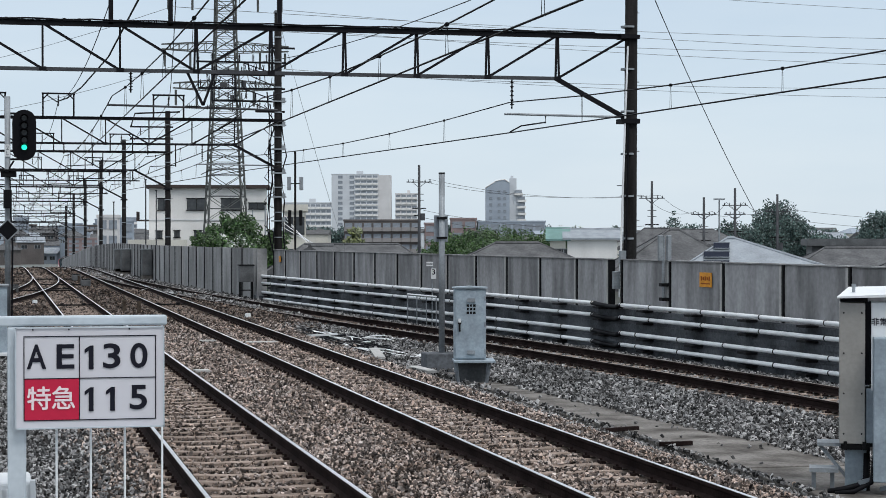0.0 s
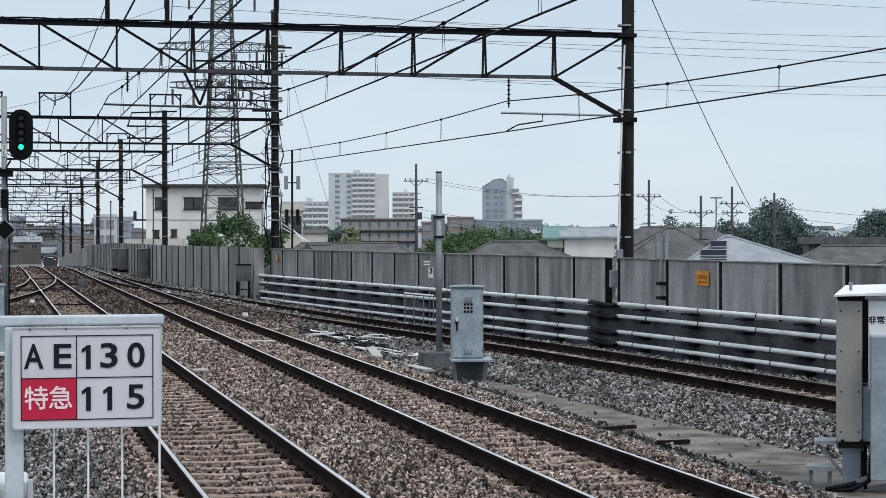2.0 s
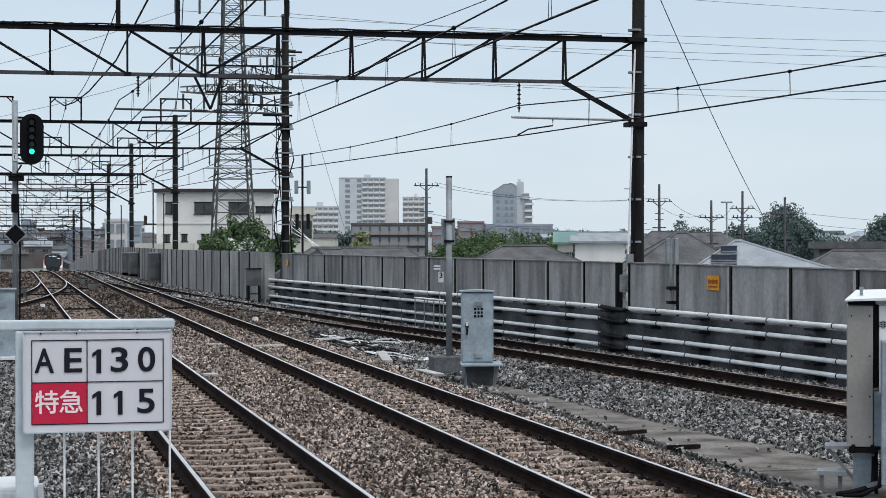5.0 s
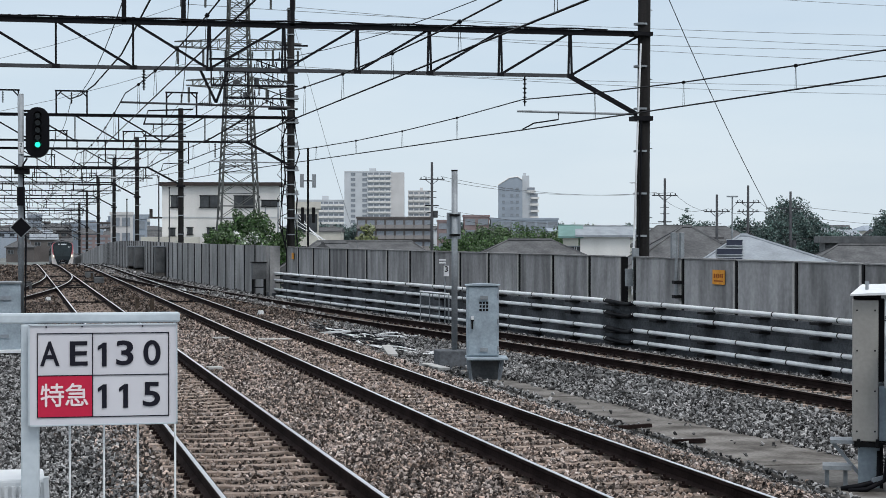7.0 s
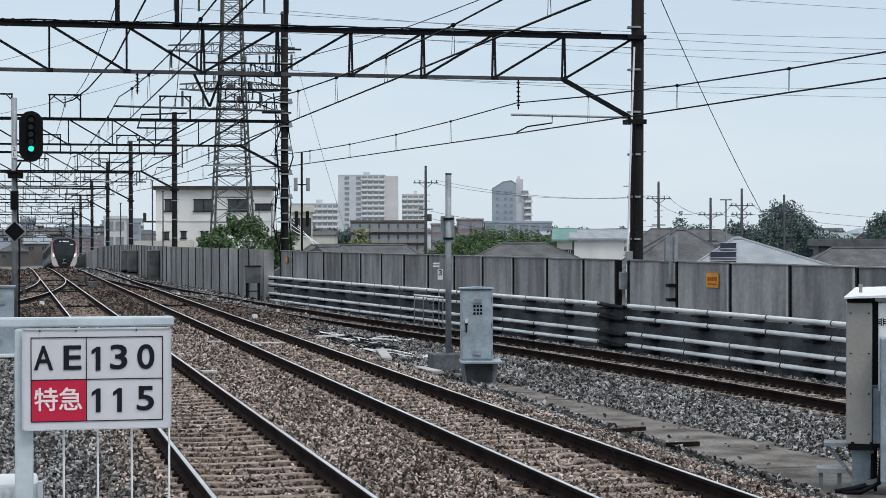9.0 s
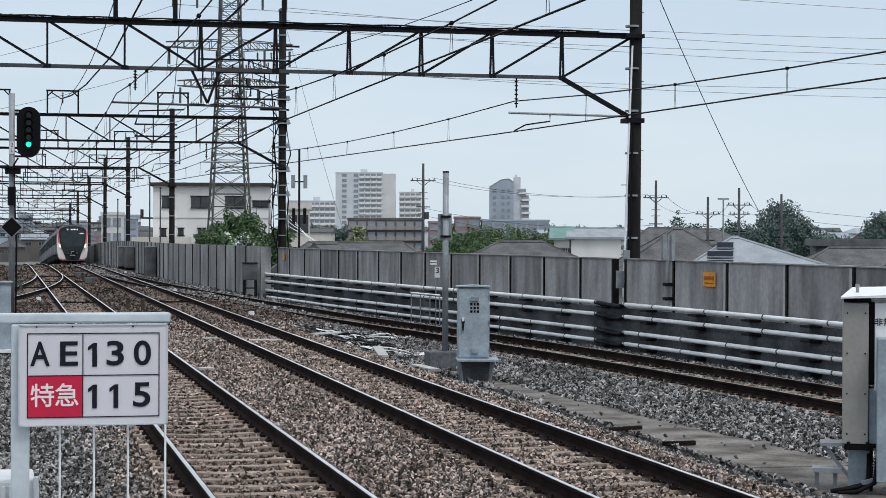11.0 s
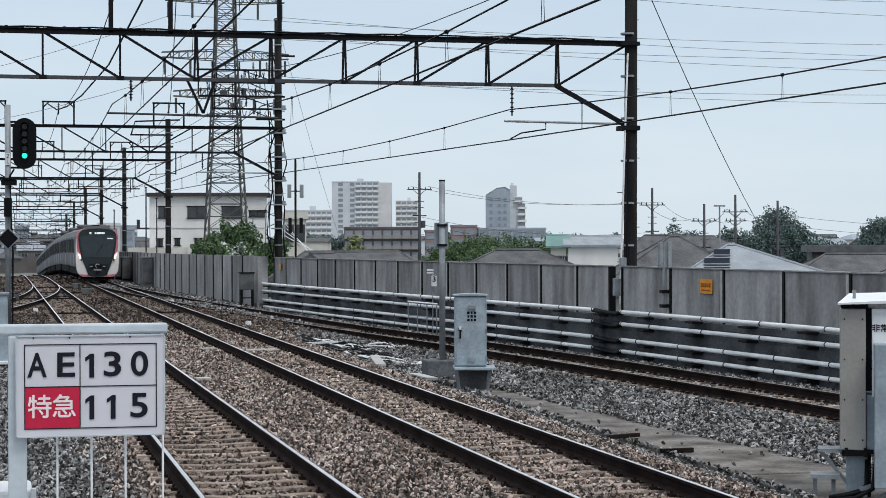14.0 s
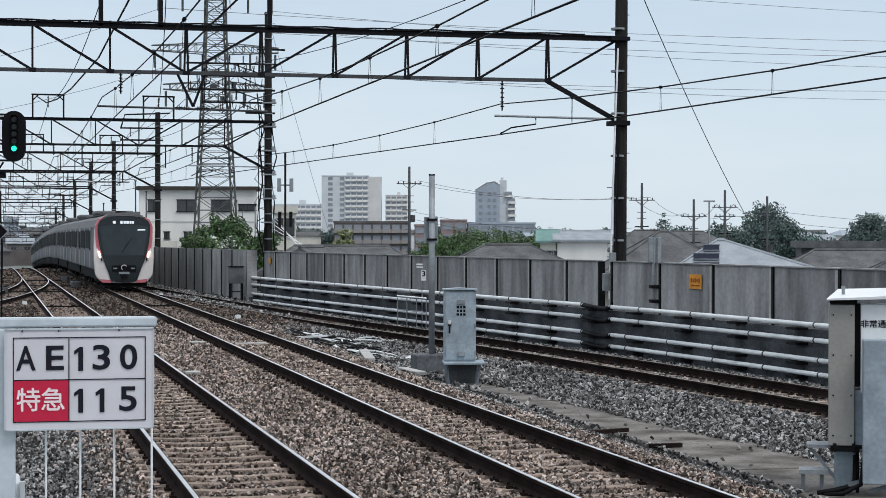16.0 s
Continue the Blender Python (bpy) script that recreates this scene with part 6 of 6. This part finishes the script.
def train_car(front):
    label = "lead commuter train car with black front mask and salmon edges" if front else "silver commuter train car with dark window band"
    t = thing("train_car", label, "train car", group="cars of the train")
    g = Geo()
    secs = [(0.55 if front else 0.25, 2.76, 3.6), (CAR - 0.25, 2.76, 3.6)]
    if front:
        secs = [(0.22, 2.62, 3.42), (0.55, 2.76, 3.56)] + [(1.0, 2.78, 3.6), (CAR - 0.25, 2.78, 3.6)]
    vs, n = [], 13
    for y, w, top in secs:
        vs += [(x, y, z) for x, z in car_section(w, top)]
    fs = [(i * n + k, i * n + (k + 1) % n, (i + 1) * n + (k + 1) % n, (i + 1) * n + k) for i in range(len(secs) - 1) for k in range(n)]
    fs += [tuple(range(n - 1, -1, -1)), tuple(range((len(secs) - 1) * n, len(secs) * n))]
    part("body", g.add(vs, fs), M_TRAINW, t, "silver car body with side shade in its dark grey")
    y0 = 2.2 if front else 0.6
    doors = [2.6 + (CAR - 5.0) * k / 2 for k in range(3)] if not front else [4.2, 9.6, 15.0]
    for s in (-1, 1):
        x = s * 1.39
        for d in doors:
            p = part("door", Geo().box((x + s * 0.004, d, 2.0), (0.02, 1.34, 1.95)), M_CABD, t, "grey sliding door")
            for e in (-0.33, 0.33):
                part("door_window", Geo().box((x + s * 0.016, d + e, 2.32), (0.02, 0.48, 0.95)), M_TRAINS, p)
        for a, b in zip([y0 - 0.7] + doors, doors + [CAR - 0.2]):
            lo, hi = a + 0.95, b - 0.95
            if hi - lo > 0.8:
                part("side_window", Geo().box((x + s * 0.006, (lo + hi) / 2, 2.38), (0.02, hi - lo, 0.92)), M_TRAINS, t, "dark tinted side window")
        part("skirt", Geo().box((s * 1.2, CAR / 2, 0.72), (0.06, CAR - 2, 0.5)), M_UNDER, t)
    part("underframe", Geo().box((0, CAR / 2 + 0.3, 0.7), (2.2, CAR - 1.4, 0.6)), M_UNDER, t, "underfloor equipment darkened by painted shadow")
    part("roof_sheet", Geo().box((0, CAR / 2 + 0.6, 3.6), (1.7, CAR - 2.4, 0.05)), M_ROOFTR, t)
    part("air_conditioner", Geo().box((0, CAR / 2, 3.74), (1.9, 4.4, 0.2)), M_ROOFTR, t, "grey rooftop air conditioner", bevel=0.08)
    if front:
        part("roof_aerial", Geo().box((0, 2.4, 3.68), (0.5, 0.5, 0.16)), M_POST, t)
    for y in (3.0, CAR - 3.0):
        b = part("bogie", Geo().box((0, y, 0.5), (2.1, 2.6, 0.35)), M_UNDER, t)
        for e in (-1.05, 1.05):
            for s in (-1, 1):
                part("wheel", Geo().tube((s * 0.70, y + e, 0.43), (s * 0.82, y + e, 0.43), 0.425, n=20), M_UNDER, b)
    part("gangway", Geo().box((0, CAR + 0.0, 2.0), (1.2, 0.6, 2.1)), M_BLACK, t)
    if not front:
        return t
    # nose, built up in layers from the car end forward
    h = 1.36

    def face(z):
        """How far the raked nose stands forward at height z."""
        return 0.02 + 0.10 * max(0.0, z - 1.4) / 2.0

    def eased(outline, times=2):
        """Corners of a closed outline cut twice, so that it reads as a curve."""
        for _ in range(times):
            nxt = outline[1:] + outline[:1]
            outline = [q for a, b in zip(outline, nxt) for q in ((a[0] * 0.8 + b[0] * 0.2, a[1] * 0.8 + b[1] * 0.2), (a[0] * 0.2 + b[0] * 0.8, a[1] * 0.2 + b[1] * 0.8))]
        return outline

    def shell(name, outline, y_out, y_in, material, label="", ease=False):
        if ease:
            outline = eased(outline)
        n = len(outline)
        vs = [(x, face(z) + y_out, z) for x, z in outline] + [(x, y_in, z) for x, z in outline]
        fs = [(i, (i + 1) % n, n + (i + 1) % n, n + i) for i in range(n)] + [tuple(range(n - 1, -1, -1)), tuple(range(n, 2 * n))]
        return part(name, Geo().add(vs, fs), material, t, label)
    red = [(-1.0, 0.30), (-1.34, 0.62), (-1.40, 1.3), (-1.41, 2.2), (-1.36, 3.0), (-1.20, 3.36), (-0.8, 3.55), (0, 3.62), (0.8, 3.55), (1.20, 3.36), (1.36, 3.0), (1.41, 2.2), (1.40, 1.3), (1.34, 0.62), (1.0, 0.30)]
    shell("edge_frame", red, 0.06, 0.6, M_TRAINP, "white front edge", True)
    for s in (-1, 1):
        shell("side_flash", [(s * 1.02, 1.42), (s * 1.10, 1.44), (s * 1.29, 1.95), (s * 1.345, 2.4), (s * 1.365, 3.0), (s * 1.22, 3.33), (s * 0.95, 3.46), (s * 0.9, 3.40), (s * 1.2, 3.0), (s * 1.12, 2.1)], 0.035, 0.4, M_TRAINR, "salmon red front edge")
        shell("corner_flash", [(s * 0.52, 0.46), (s * 1.16, 0.52), (s * 1.02, 0.33), (s * 0.56, 0.31)], 0.035, 0.4, M_TRAINR, "salmon red corner")
    for s in (-1, 1):
        cheek = [(s * 1.395, 1.95), (s * 1.40, 1.3), (s * 1.345, 0.72), (s * 1.14, 0.49), (s * 0.52, 0.44), (s * 0.74, 1.0), (s * 1.06, 1.5), (s * 1.24, 1.95)]
        shell("cheek", cheek, 0.03, 0.5, M_TRAINP, "white lower front cheek")
    mask = [(-0.58, 0.32), (-0.74, 0.8), (-1.0, 1.45), (-1.17, 2.1), (-1.27, 3.0), (-1.12, 3.32), (-0.75, 3.46), (0, 3.52), (0.75, 3.46), (1.12, 3.32), (1.27, 3.0), (1.17, 2.1), (1.0, 1.45), (0.74, 0.8), (0.58, 0.32)]
    shell("front_mask", mask, -0.02, 0.5, M_TRAINK, "glossy black front mask", True)
    screen = [(-0.92, 1.62), (-1.16, 2.98), (-0.7, 3.06), (0.7, 3.06), (1.16, 2.98), (0.92, 1.62)]
    shell("windscreen", screen, -0.035, 0.3, M_TRAING, "large dark windscreen")
    shell("brow", [(-1.02, 3.43), (-0.72, 3.56), (0, 3.635), (0.72, 3.56), (1.02, 3.43), (0.75, 3.47), (0, 3.525), (-0.75, 3.47)], -0.01, 0.4, M_ROOFTR, "dark grey brow over the windscreen")
    part("wiper", Geo().bar((-0.1, face(2) - 0.05, 1.75), (0.35, face(2.4) - 0.05, 2.45), 0.03, 0.03), M_BLACK, t)
    for x, w in ((-0.46, 0.13), (-0.12, 0.11), (0.03, 0.1), (0.17, 0.12), (0.31, 0.09), (0.43, 0.08)):
        part("destination_display", Geo().box((x, face(3.22) - 0.03, 3.2), (w, 0.03, 0.13)), G_LED, t, "white lit display bar")
    part("number_display", Geo().box((0.82, face(2.8) - 0.05, 2.84), (0.36, 0.03, 0.06)), G_LED, t)
    for s in (-1, 1):
        lamp = part("headlight", Geo().add([(s * 1.07, -0.04, 1.54), (s * 1.15, -0.04, 1.50), (s * 1.25, -0.03, 1.80), (s * 1.15, -0.03, 1.83), (s * 1.07, 0.2, 1.54), (s * 1.15, 0.2, 1.50), (s * 1.25, 0.2, 1.80), (s * 1.15, 0.2, 1.83)],
                                              [(0, 1, 2, 3), (4, 7, 6, 5), (0, 4, 5, 1), (1, 5, 6, 2), (2, 6, 7, 3), (3, 7, 4, 0)]), G_HEAD, t, "glowing warm headlight")
        part("tail_lamp", Geo().box((s * 1.06, 0.0, 1.42), (0.07, 0.06, 0.13)), M_BLACK, t)
    part("lower_panel", Geo().box((0, -0.012, 0.98), (1.12, 0.03, 0.34)), M_BLACK, t, "black coupler panel", bevel=0.04)
    ring = [(0.13 * math.cos(a), -0.035, 1.04 + 0.12 * math.sin(a)) for a in (0.5 + 0.45 * k for k in range(9))]
    part("emblem", Geo().line(ring, 0.022, 6), M_TRAINP, t, "pale round front emblem")
    for s in (-1, 1):
        part("marker_light", Geo().box((s * 0.42, -0.03, 1.0), (0.18, 0.03, 0.07), turn=0), M_CABD, t)
        part("air_horn", Geo().box((s * 0.8, 3.1, 3.68), (0.3, 1.4, 0.12)), M_ROOFTR, t, bevel=0.03)
    part("roof_dome", Geo().prism([(-0.95, 3.5), (-0.7, 3.62), (0, 3.68), (0.7, 3.62), (0.95, 3.5)], 0.3, 1.6), M_ROOFTR, t, "dark grey roof dome")
    part("plate_bar", Geo().box((0.0, -0.02, 0.78), (0.5, 0.03, 0.11)), M_GALV, t)
    part("coupler", Geo().box((0, -0.05, 0.62), (0.3, 0.4, 0.22)), M_BLACK, t)
    part("snow_guard", Geo().add([(-1.1, 0.15, 0.12), (1.1, 0.15, 0.12), (1.1, 0.4, 0.4), (-1.1, 0.4, 0.4), (-1.1, 0.6, 0.12), (1.1, 0.6, 0.12)], [(0, 1, 2, 3), (0, 4, 5, 1), (3, 2, 5, 4), (0, 3, 4), (1, 5, 2)]), M_UNDER, t)
    return t


def build_train():
    lead = train_car(True)
    second = train_car(False)
    return [lead, second] + [copy_thing(second, Matrix()) for _ in range(6)]


def line_point(y):
    return Vector((TRACK2 + curve_x(y), y, level(y)))


def motions():
    """The train runs towards the platform at 18 m a second."""
    for i, car in enumerate(TRAIN):
        rows = []
        for k in range(33):
            t = 0.5 * k
            y = 92.6 + 18.0 * (16.0 - t) + CAR * i
            a, b = line_point(y), line_point(y + CAR)
            d = b - a
            rows.append((t, Matrix.Translation(a) @ pose(0, 0, 0, math.degrees(math.atan2(d.z, d.y)), 0, -math.degrees(math.atan2(d.x, d.y)))))
        walk(car, rows)


# ---- the place, put together ----
town_ground()
track_bed()
platform()
concrete_path()
all_overhead()
fence_and_sign()
signal()
middle_cabinet()
right_cabinet()
wall_things()
clutter()
town()
TRAIN = build_train()
pipe_wall()
all_tracks()
ballast_stones()
motions()
